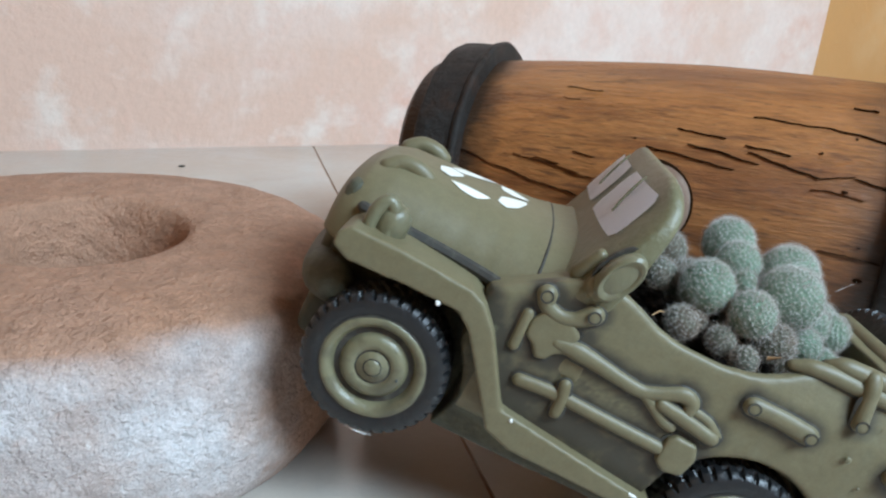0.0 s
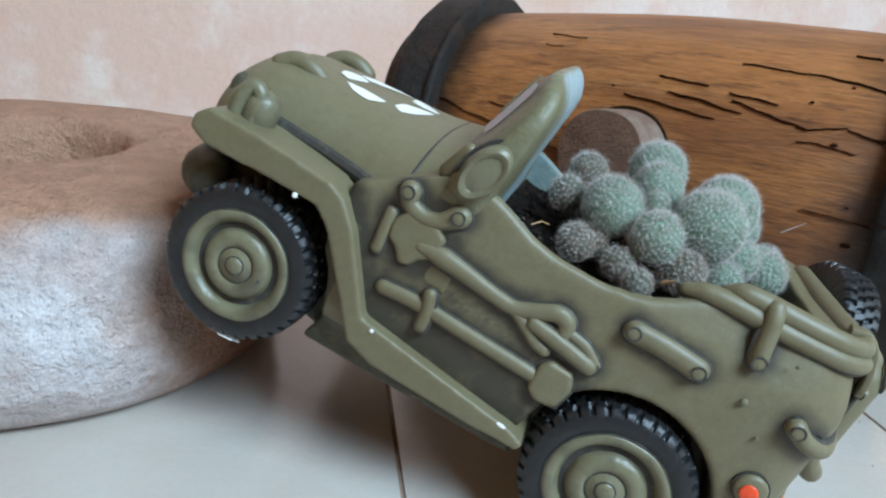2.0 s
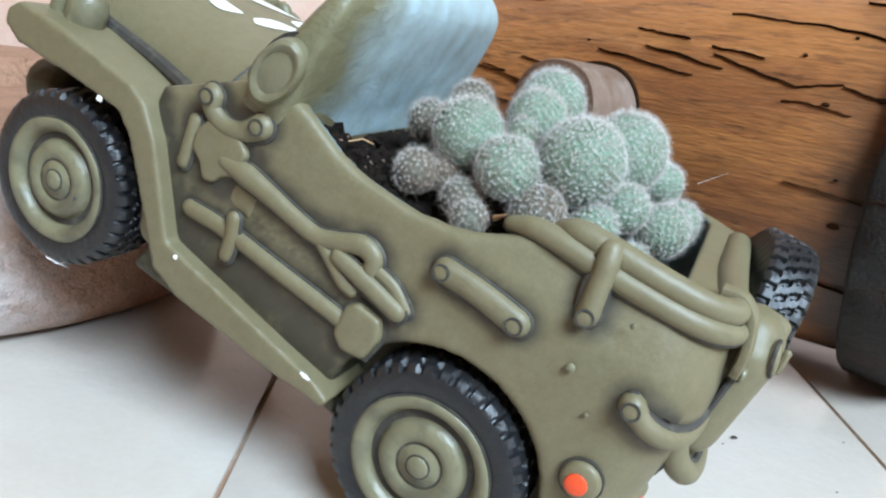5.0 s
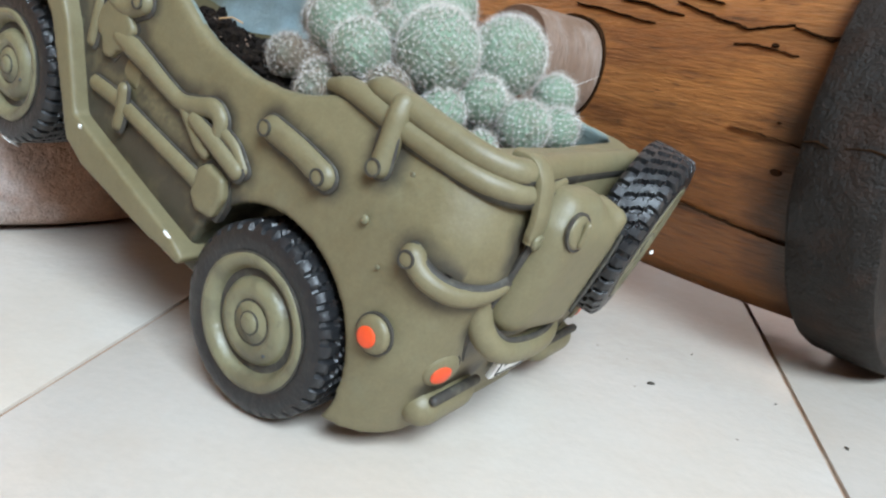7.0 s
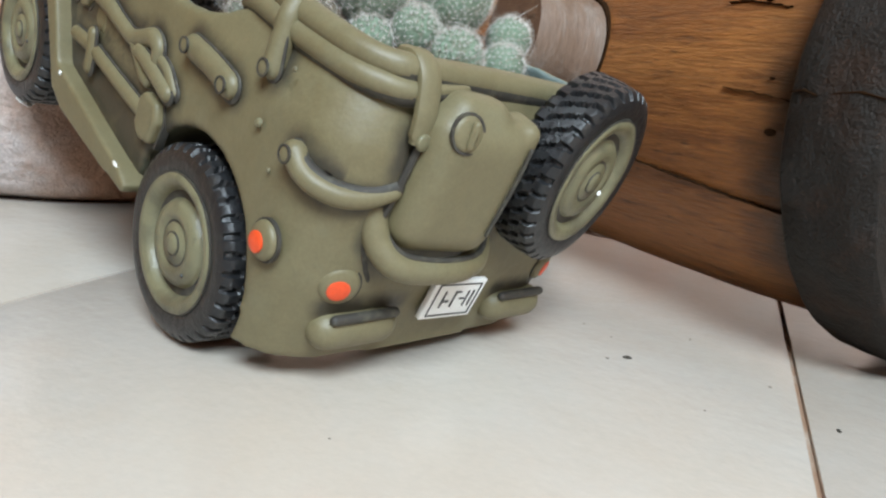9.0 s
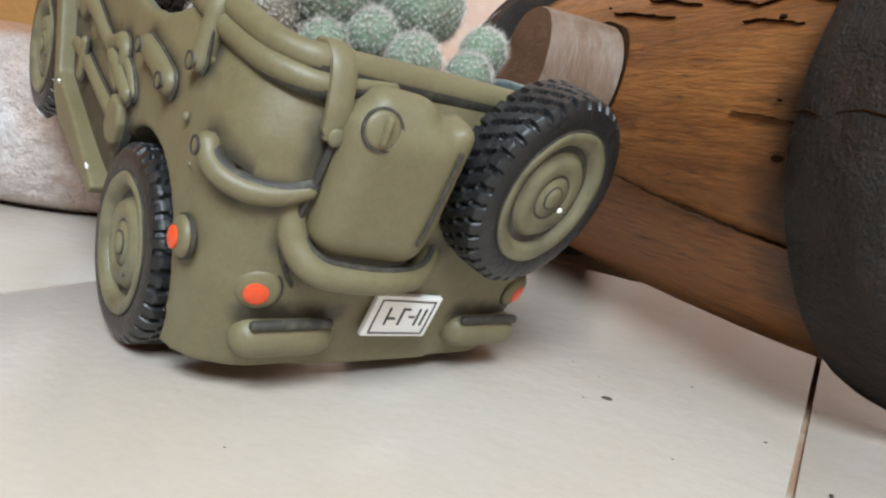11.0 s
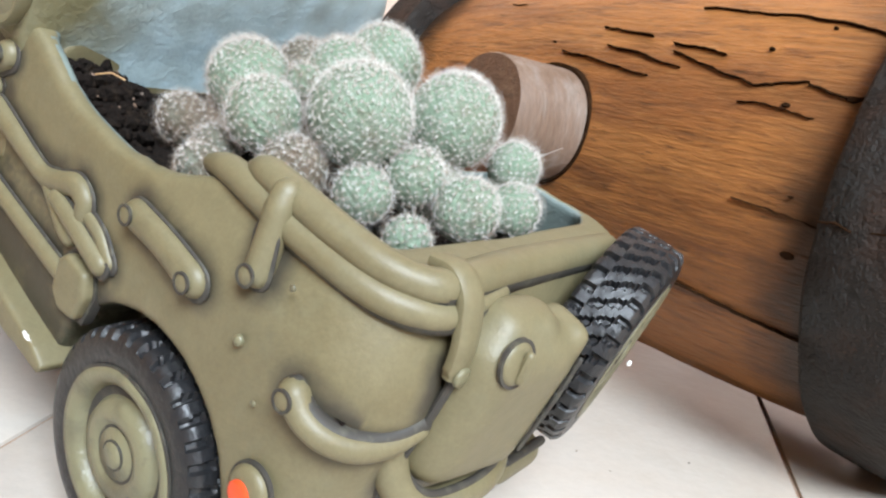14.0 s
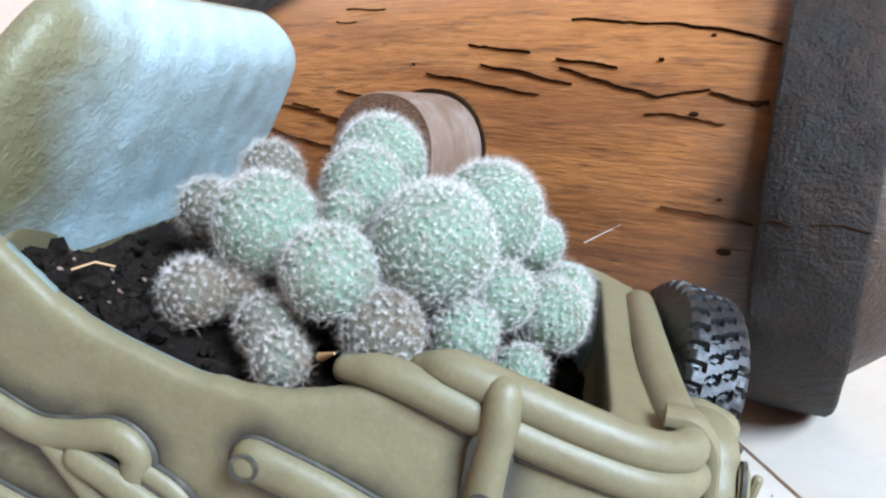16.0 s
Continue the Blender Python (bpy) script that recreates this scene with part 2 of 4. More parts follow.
def prism(poly, y0, y1, r=0.0, seg=3):
    """A solid from an outline in x and z, between two y."""
    bm = bmesh.new()
    a = [bm.verts.new((x, y0, z)) for x, z in poly]
    b = [bm.verts.new((x, y1, z)) for x, z in poly]
    bm.faces.new(a)
    bm.faces.new(b[::-1])
    n = len(poly)
    for i in range(n):
        bm.faces.new((a[i], b[i], b[(i + 1) % n], a[(i + 1) % n]))
    bmesh.ops.recalc_face_normals(bm, faces=bm.faces)
    if r:
        bmesh.ops.bevel(bm, geom=bm.edges[:], offset=r, segments=seg, profile=0.5, affect="EDGES", clamp_overlap=True)
    return bm


def spline(points, n=8):
    """A smooth line through points."""
    p = [Vector(q) for q in points]
    p = [2 * p[0] - p[1]] + p + [2 * p[-1] - p[-2]]
    out = []
    for i in range(1, len(p) - 2):
        for k in range(n):
            t = k / n
            a, b, c, d = p[i - 1:i + 3]
            out.append(0.5 * ((2 * b) + (c - a) * t + (2 * a - 5 * b + 4 * c - d) * t * t + (3 * b - a - 3 * c + d) * t ** 3))
    return out + [p[-2]]


def tube(points, r, seg=14, flat=None, flat_about=None, dome=True):
    """A rod along points with round ends; r is one radius or one a point; flat squeezes it along y about a level."""
    pts = [Vector(q) for q in points]
    rs = list(r) if isinstance(r, (list, tuple)) else [r] * len(pts)
    bm = bmesh.new()
    rows = []
    d0 = (pts[1] - pts[0]).normalized()
    side = d0.orthogonal().normalized()
    rings = []
    for i, q in enumerate(pts):
        d = (pts[min(i + 1, len(pts) - 1)] - pts[max(i - 1, 0)]).normalized()
        rings.append((q, d, rs[i]))
    if dome:
        first = [(rings[0][0] - rings[0][1] * rs[0] * math.sin(a), rings[0][1], rs[0] * math.cos(a)) for a in (1.35, 0.95, 0.5)]
        last = [(rings[-1][0] + rings[-1][1] * rs[-1] * math.sin(a), rings[-1][1], rs[-1] * math.cos(a)) for a in (0.5, 0.95, 1.35)]
        rings = first + rings + last
    for q, d, rr in rings:
        side = (side - d * side.dot(d)).normalized()
        up = d.cross(side)
        rows.append([bm.verts.new(q + (side * math.cos(6.28318 * k / seg) + up * math.sin(6.28318 * k / seg)) * rr) for k in range(seg)])
    for a, b in zip(rows, rows[1:]):
        for k in range(seg):
            bm.faces.new((a[k], a[(k + 1) % seg], b[(k + 1) % seg], b[k]))
    bm.faces.new(rows[0][::-1])
    bm.faces.new(rows[-1])
    bmesh.ops.recalc_face_normals(bm, faces=bm.faces)
    if flat is not None:
        for v in bm.verts:
            v.co.y = flat_about + (v.co.y - flat_about) * flat
    return bm


def lathe(profile, seg=48, closed=False):
    """A solid of revolution about y from rows (radius, y)."""
    bm = bmesh.new()
    rows = []
    for r, y in profile:
        if r < 1e-6:
            rows.append([bm.verts.new((0, y, 0))])
        else:
            rows.append([bm.verts.new((r * math.cos(6.283185 * k / seg), y, r * math.sin(6.283185 * k / seg))) for k in range(seg)])
    pairs = list(zip(rows, rows[1:])) + ([(rows[-1], rows[0])] if closed else [])
    for a, b in pairs:
        for k in range(seg):
            j = (k + 1) % seg
            if len(a) == 1:
                bm.faces.new((a[0], b[j], b[k]))
            elif len(b) == 1:
                bm.faces.new((a[k], a[j], b[0]))
            else:
                bm.faces.new((a[k], a[j], b[j], b[k]))
    bmesh.ops.recalc_face_normals(bm, faces=bm.faces)
    return bm


def disc(c, r, h, axis, seg=24, dome=0.3):
    """A low round boss at c, standing along axis."""
    bm = lathe([(0, 0), (r, 0), (r, h * 0.6), (r * 0.92, h * 0.85), (r * 0.75, h), (0, h + r * dome * 0.2)], seg)
    m = Vector((0, 1, 0)).rotation_difference(Vector(axis)).to_matrix().to_4x4()
    return moved(bm, Matrix.Translation(c) @ m)


def baked(name, bm, mats, voxel=0.0014, smooth=6, cuts=()):
    """One cast piece: the solids of bm run together, less the cuts, with softened creases."""
    ob = new(name, mesh_of(name, bm, mats, 0))
    tools = []
    md = ob.modifiers.new("cast", "REMESH")
    md.mode, md.voxel_size = "VOXEL", voxel
    for c in cuts:
        k = new("cutter", mesh_of("cutter", c, mats, 0))
        tools.append(k)
        md = ob.modifiers.new("cut", "BOOLEAN")
        md.operation, md.object, md.solver = "DIFFERENCE", k, "EXACT"
    if cuts:
        md = ob.modifiers.new("recast", "REMESH")
        md.mode, md.voxel_size = "VOXEL", voxel
    md = ob.modifiers.new("soft", "SMOOTH")
    md.factor, md.iterations = 0.5, smooth
    dg = bpy.context.evaluated_depsgraph_get()
    me = bpy.data.meshes.new_from_object(ob.evaluated_get(dg))
    for o in tools + [ob]:
        d = o.data
        bpy.data.objects.remove(o)
        bpy.data.meshes.remove(d)
    me.shade_smooth()
    return me


# ---- room ----
def structure(name, bm, mat, label, category="wall", m=ROOM, smooth=30.0):
    ob = new(name, mesh_of(name, bm, mat, smooth))
    ob.matrix_world = m
    return tagged(ob, label, category, kind="structure")


def block(x0, x1, y0, y1, z0, z1):
    return rbox(((x0 + x1) / 2, (y0 + y1) / 2, (z0 + z1) / 2), (x1 - x0, y1 - y0, z1 - z0), 0)


W0, W1, DEEP, HIGH = -1.9, 2.6, 2.6, 2.5
structure("wall_north", block(-1.0, 1.37, 0.0, 0.15, -0.02, HIGH), PEACH, "sponged peach and pink plaster wall behind the still life")
structure("wall_north_west", block(W0, -1.0, 0.0, 0.15, -0.02, HIGH), YELLOW, "ochre yellow painted plaster wall beside the peach one")
structure("wall_north_east", block(1.37, W1, 0.0, 0.15, -0.02, HIGH), YELLOW, "ochre yellow painted strip of plaster wall")
structure("wall_west", block(W0 - 0.15, W0, -DEEP, 0.15, -0.02, HIGH), YELLOW, "ochre yellow plaster side wall of the room")
# east and south walls and ceiling are unseen, added dark to hold bounce down
structure("wall_east", merge(block(W1, W1 + 0.15, -0.75, 0.15, -0.02, HIGH), block(W1, W1 + 0.15, -DEEP, -2.35, -0.02, HIGH), block(W1, W1 + 0.15, -2.35, -0.75, 2.15, HIGH)),
          TERRACOTTA, "unseen terracotta wall with doorway, darkened to cut bounce light")
structure("wall_south", merge(block(W0, 0.0, -DEEP - 0.15, -DEEP, -0.02, HIGH), block(1.24, W1, -DEEP - 0.15, -DEEP, -0.02, HIGH),
                              block(0.0, 1.24, -DEEP - 0.15, -DEEP, -0.02, 1.14), block(0.0, 1.24, -DEEP - 0.15, -DEEP, 2.18, HIGH)), TERRACOTTA, "unseen terracotta wall with window opening, darkened to cut bounce light")
structure("ceiling", block(W0 - 0.15, W1 + 0.15, -DEEP - 0.15, 0.15, HIGH, HIGH + 0.12), CEILING_PAINT, "unseen wooden ceiling over the room, darkened to cut bounce light", "ceiling")

# ---- cart wheel hub ----
AXIS = Vector((0.7801, -0.6253, 0.0210)).normalized()
SIDE = Vector((-0.6253, -0.7801, 0.0)).normalized()
UP = AXIS.cross(SIDE) * -1
UP = UP if UP.z > 0 else -UP
HUB_M = Matrix(((AXIS.x, SIDE.x, UP.x, 0.4224), (AXIS.y, SIDE.y, UP.y, 0.5005), (AXIS.z, SIDE.z, UP.z, 0.1173), (0, 0, 0, 1)))


def about_x(bm):
    return moved(bm, Matrix(((0, 1, 0, 0), (1, 0, 0, 0), (0, 0, 1, 0), (0, 0, 0, 1))))


def hub_radius(u):
    return 0.1095 - 0.2273 * u * u


def hub_wood():
    rows = [(0.035, -0.292), (0.088, -0.292), (0.092, -0.288)]
    rows += [(hub_radius(u) if u < 0.09 else hub_radius(0.09) - 0.3 * (u - 0.09), u) for u in np.linspace(-0.275, 0.125, 150)]
    rows += [(0.083, 0.142), (0.080, 0.147), (0.035, 0.147)]
    bm = about_x(lathe(rows, 128, closed=True))
    for v in bm.verts:
        a = math.atan2(v.co.z, v.co.y)
        k = noise.noise((v.co.x * 7, math.cos(a) * 2.2, math.sin(a) * 2.2)) * 0.0016 + noise.noise((v.co.x * 25, a * 9, 3)) * 0.0004
        s = 1 + k / 0.1
        v.co.y, v.co.z = v.co.y * s, v.co.z * s
    return bm


def hub_point(u, angle, lift):
    """A place on the hub's barrel; angle from the front's level up to the top."""
    r = hub_radius(u) + lift
    return Vector((u, r * math.cos(radians(angle)), r * math.sin(radians(angle))))


def split_line(rows, seed):
    """A tapering split: rows of place along the hub, angle, half width; a wedge set into the wood."""
    rng = random.Random(seed)
    bm = bmesh.new()
    line = []
    for (u0, a0, w0), (u1, a1, w1) in zip(rows, rows[1:]):
        n = 26
        line += [(u0 + (u1 - u0) * k / n, a0 + (a1 - a0) * k / n, w0 + (w1 - w0) * k / n) for k in range(n)]
    line.append(rows[-1])
    prev = None
    for u, a, w in line:
        w = max(0.40 * w * (0.55 + 0.8 * noise.noise((u * 110, seed * 3.7, 1)) + 0.6 * noise.noise((u * 380, seed, 2))), 0.00005)
        da = math.degrees(w / hub_radius(u))
        ja = 0.75 * noise.noise((u * 70, seed * 1.3, 5)) + 0.30 * noise.noise((u * 260, seed, 7)) + rng.uniform(-0.02, 0.02)
        row = [bm.verts.new(hub_point(u, a + ja - da, 0.0016)), bm.verts.new(hub_point(u, a + ja + da, 0.0016)), bm.verts.new(hub_point(u, a + ja, -0.004))]
        if prev:
            for k in range(3):
                bm.faces.new((prev[k], row[k], row[(k + 1) % 3], prev[(k + 1) % 3]))
        prev = row
    bmesh.ops.recalc_face_normals(bm, faces=bm.faces)
    return bm


def iron_band(u0, u1, r, thick, seed, lip=0.0):
    rows = [(r - thick, u0), (r - 0.0018, u0), (r, u0 + 0.002), (r + 0.0006, (u0 * 2 + u1) / 3), (r + 0.0006, (u0 + 2 * u1) / 3)]
    if lip:
        rows += [(r + 0.0004, u1 - 0.0075), (r + lip * 0.6, u1 - 0.0062), (r + lip, u1 - 0.0045), (r + lip, u1 - 0.0022), (r + lip * 0.6, u1 - 0.0006), (r, u1), (r - thick, u1)]
    else:
        rows += [(r, u1 - 0.002), (r - 0.0018, u1), (r - thick, u1)]
    bm = about_x(lathe(rows, 160, closed=True))
    for v in bm.verts:
        a = math.atan2(v.co.z, v.co.y)
        k = noise.noise((math.cos(a) * 4 + seed, math.sin(a) * 4, v.co.x * 30)) * 0.0016
        v.co.y *= 1 + k / r
        v.co.z *= 1 + k / r
        v.co.x += noise.noise((a * 3, seed, 1)) * 0.0009
    return bm


hub = thing("cart_hub", HUB_M, "old wooden cart wheel hub with rusty iron bands on the floor", "wheel hub")
barrel = part("barrel", hub_wood(), WOOD, hub, "orange-brown split oak barrel")
# darker wood towards both iron bands; near the right one weaker higher up
brown_tone = barrel.data.attributes.new("brown_tone", "FLOAT", "POINT")
for v in barrel.data.vertices:
    u, a = v.co.x, math.degrees(math.atan2(v.co.z, v.co.y))
    k = noise.noise((u * 40, a * 0.06, 4)) * 0.010 + noise.noise((u * 120, a * 0.2, 9)) * 0.005
    right = (u + k - 0.046) / 0.026 * max(0.45, min(1.0, (40 - a) / 40))
    left = (-0.200 - u - k) / 0.026
    brown_tone.data[v.index].value = 0.93 * max(0.0, min(1.0, max(right, left)))
part("iron_band", iron_band(0.080, 0.122, 0.1180, 0.016, 2), IRON, hub, "wide rusty dark iron band")
part("iron_band", iron_band(-0.270, -0.231, 0.1105, 0.013, 7, 0.0034), IRON, hub, "wide rusty dark iron band")
part("bore_ring", about_x(lathe([(0.030, 0.140), (0.070, 0.140), (0.072, 0.150), (0.066, 0.153), (0.034, 0.153), (0.030, 0.150)], 64, closed=True)), IRON, hub, "rough iron ring round the bore")
# the overlap seam across the wide band
part("band_seam", merge(*[tube([(u, 0.1186 * math.cos(radians(a + d)), 0.1186 * math.sin(radians(a + d))) for u, d in ((u0, 0), ((u0 + u1) / 2, 0.6), (u1, -0.3))], [0.0003, 0.0006, 0.0003], 8)
                          for u0, u1, a in ((0.081, 0.093, 1.0), (0.100, 0.121, 1.4))]), CRACK, hub, "dark weld seam")
SPLITS = [
    [(-0.015, 32.6, 0.0004), (0.013, 28.4, 0.0011), (0.032, 26.3, 0.0013), (0.054, 28.5, 0.0005)],
    [(0.054, 28.0, 0.0004), (0.067, 26.0, 0.0012), (0.078, 25.5, 0.0022)],
    [(-0.056, 33.1, 0.0003), (-0.035, 31.6, 0.0010), (-0.007, 28.5, 0.0003)],
    [(-0.085, 30.3, 0.0003), (-0.050, 27.4, 0.0009), (-0.022, 25.1, 0.0003)],
    [(-0.016, 47.6, 0.0003), (0.039, 45.9, 0.0006), (0.052, 45.2, 0.0007), (0.079, 41.0, 0.0010)],
    [(0.028, 22.1, 0.0002), (0.045, 21.4, 0.0007), (0.062, 20.9, 0.0003)],
    [(0.040, 1.1, 0.0002), (0.061, 0.4, 0.0006), (0.078, -0.5, 0.0006)],
    [(-0.075, -15.0, 0.0004), (-0.014, -20.5, 0.0010), (0.026, -23.6, 0.0011), (0.079, -27.6, 0.0010)],
    [(-0.230, 19.4, 0.0006), (-0.199, 14.4, 0.0012), (-0.166, 10.4, 0.0016), (-0.125, 6.5, 0.0013), (-0.095, 4.5, 0.0004)],
    [(-0.185, 20.6, 0.0003), (-0.155, 18.2, 0.0007), (-0.130, 16.2, 0.0003)],
]
for i, rows in enumerate(SPLITS):
    part("split", split_line(rows, i), CRACK, hub, "dark drying split in the wood", smooth=0)
fine = random.Random(12)
for i in range(9):
    u, a, run = fine.uniform(-0.17, 0.05), fine.uniform(-5, 62), fine.uniform(0.012, 0.045)
    rows = [(u, a, 0.0001), (u + run * 0.5, a - 0.7 * run * 50, fine.uniform(0.00010, 0.00016)), (u + run, a - 1.3 * run * 50, 0.00005)]
    part("split", split_line(rows, 40 + i), CRACK, hub, "hairline drying split in the wood", smooth=0)
for u, a, r in ((0.049, 22.6, 0.0022), (0.073, 25.8, 0.0030), (0.064, 4.0, 0.0013), (0.051, 43.2, 0.0012), (0.031, 35.8, 0.0015), (0.068, -8.0, 0.0034), (-0.094, 33.0, 0.0010)):
    r *= 0.62
    bm = lathe([(0, 0.0006), (r * 0.7, 0.0007), (r, 0.0), (r * 0.6, -0.002), (0, -0.003)], 14)
    n = Vector((0, math.cos(radians(a)), math.sin(radians(a))))
    k = Vector((0, 1, 0)).rotation_difference(n).to_matrix().to_4x4()
    part("knot_hole", moved(bm, Matrix.Translation(hub_point(u, a, 0.0006)) @ k @ Matrix.Diagonal((1.5, 1, 0.8, 1))), CRACK, hub, "dark knot or nail hole")


def spoke_stub():
    """A cut-off spoke, round-shouldered, standing out of the barrel along local y."""
    side, ends = bmesh.new(), bmesh.new()
    rows = []
    for y, s in ((-0.012, 1.06), (0.0, 1.05), (0.018, 1.02), (0.038, 0.985), (0.0445, 0.965), (0.046, 0.94)):
        row = []
        for k in range(40):
            a = 6.283185 * k / 40
            c, q = math.cos(a), math.sin(a)
            x = 0.0290 * s * abs(c) ** 0.90 * (1 if c > 0 else -1)
            z = 0.0285 * s * abs(q) ** 0.92 * (1 if q > 0 else -1)
            row.append(((x, y + 0.0012 * noise.noise((c * 2, q * 2, 5)), z)))
        rows.append(row)
    vr = [[side.verts.new(q) for q in row] for row in rows]
    for a, b in zip(vr, vr[1:]):
        for k in range(40):
            side.faces.new((a[k], a[(k + 1) % 40], b[(k + 1) % 40], b[k]))
    rim = [ends.verts.new(q) for q in rows[-1]]
    mid = [ends.verts.new((q[0] * 0.5, q[1] + 0.0008, q[2] * 0.5)) for q in rows[-1]]
    top = ends.verts.new((0, rows[-1][0][1] + 0.0004, 0))
    for k in range(40):
        j = (k + 1) % 40
        ends.faces.new((rim[k], rim[j], mid[j], mid[k]))
        ends.faces.new((mid[k], mid[j], top))
    for b in (side, ends):
        bmesh.ops.recalc_face_normals(b, faces=b.faces)
    return side, ends


sd, en = spoke_stub()
STUB_M = Matrix.Translation((-0.0765, 0.1035, 0.0155)) @ pose(0, 0, 0, 7, 0, 3)
stub = part("spoke_stub", moved(sd, STUB_M), END_WOOD, hub, "grey weathered cut-off wooden spoke")
part("mortise_gap", moved(lathe([(0.0290, -0.010), (0.0322, -0.010), (0.0322, 0.0036), (0.0290, 0.0036)], 48, closed=True), STUB_M), CRACK, hub, "dark gap round the spoke")
part("end_grain", moved(en, STUB_M), END_GRAIN, stub, "brown sawn end of the spoke")


# ---- stone with a round hollow ----
def hollow_stone():
    prof = [(0.0, 0.0), (0.140, 0.0), (0.156, 0.006), (0.166, 0.022), (0.1705, 0.045), (0.170, 0.070), (0.166, 0.090), (0.159, 0.103), (0.149, 0.110), (0.130, 0.1135), (0.105, 0.1145),
            (0.080, 0.114), (0.068, 0.1135), (0.063, 0.1115), (0.060, 0.104), (0.057, 0.085), (0.053, 0.050), (0.042, 0.022), (0.0, 0.016)]
    fine = []
    for (r0, z0), (r1, z1) in zip(prof, prof[1:]):
        n = max(1, int(math.hypot(r1 - r0, z1 - z0) / 0.005))
        fine += [(r0 + (r1 - r0) * k / n, z0 + (z1 - z0) * k / n) for k in range(n)]
    fine.append(prof[-1])
    bm = moved(lathe(fine, 144), pose(0, 0, 0, 90, 0, 0))
    for v in bm.verts:
        p = v.co
        k = noise.noise(p * 9) * 0.006 + noise.noise(p * 28) * 0.0022 + noise.noise(p * 90) * 0.0007
        if p.z > 0.003:
            out = Vector((p.x, p.y, 0)).normalized() if Vector((p.x, p.y, 0)).length > 1e-4 else Vector((0, 0, 1))
            n = (out * 0.8 + Vector((0, 0, 0.35))) if math.hypot(p.x, p.y) > 0.06 else Vector((0, 0, 0.3)) + out * 0.5
            v.co = p + n * k
    return bm


stone = new("hollow_stone", mesh_of("hollow_stone", hollow_stone(), STONE, 60))
stone.matrix_world = pose(-0.084, 0.468, 0.0)
brown = stone.data.attributes.new("brown_tone", "FLOAT", "POINT")
for v in stone.data.vertices:
    p = v.co
    k = noise.noise(p * 14) * 0.6 + noise.noise(p * 45) * 0.35 + noise.noise(p * 130) * 0.15
    top = (p.z - 0.100) / 0.007 + k
    # the jeep's shadow on the stone's east side, painted in the same brown
    shaded_side = (math.degrees(math.atan2(p.y, p.x)) + 52) / 9 + k if p.x > 0 else -1.0
    brown.data[v.index].value = 0.92 * max(0.0, min(1.0, max(top, shaded_side, 3.0 if math.hypot(p.x, p.y) < 0.075 else 0.0)))
tagged(stone, "thick round pinkish-grey stone with a hollow worn in its top", "stone")

# ---- jeep planter: local x forward, y to its left side, z up; the origin at the rear left wheel ----
JX, JY, JZ = Vector((-0.8574, 0.3686, 0.3591)), Vector((-0.3813, -0.9237, 0.0375)), Vector((0.3455, -0.1048, 0.9325))
JEEP = Matrix(((JX.x, JY.x, JZ.x, 0.2163), (JX.y, JY.y, JZ.y, 0.2290), (JX.z, JY.z, JZ.z, 0.0385), (0, 0, 0, 1)))
MID = -0.074
jeep = thing("jeep_planter", JEEP, "olive green toy jeep planter with its nose on a stone", "planter")


def mm(*v):
    return Vector(v) * 0.001


def curve1(table, x):
    return float(np.interp(x, [a for a, _ in table], [b for _, b in table]))


RIM = [(-70, 99), (-48, 97.5), (-10, 94), (2, 91), (12, 86), (22, 79.5), (34, 75), (47, 73), (64, 73), (76, 75), (86, 79), (95, 82), (110, 84), (150, 58)]
KEEL = [(-70, -6), (-50, -10), (-30, -14), (60, -19), (150, -21)]


def outline(x0, x1, y0, y1, rear, front, n=14):
    """A rounded rectangle seen from above."""
    pts = []
    for cx, cy, r, a0 in ((x0 + rear, y0 - rear, rear, 90), (x0 + rear, y1 + rear, rear, 180), (x1 - front, y1 + front, front, 270), (x1 - front, y0 - front, front, 0)):
        pts += [(cx + r * math.cos(radians(a0 + 90 * k / n)), cy + r * math.sin(radians(a0 + 90 * k / n))) for k in range(n + 1)]
    dense = []
    for (ax, ay), (bx, by) in zip(pts, pts[1:] + pts[:1]):
        k = max(1, int(math.hypot(bx - ax, by - ay) / 4))
        dense += [(ax + (bx - ax) * i / k, ay + (by - ay) * i / k) for i in range(k)]
    return dense


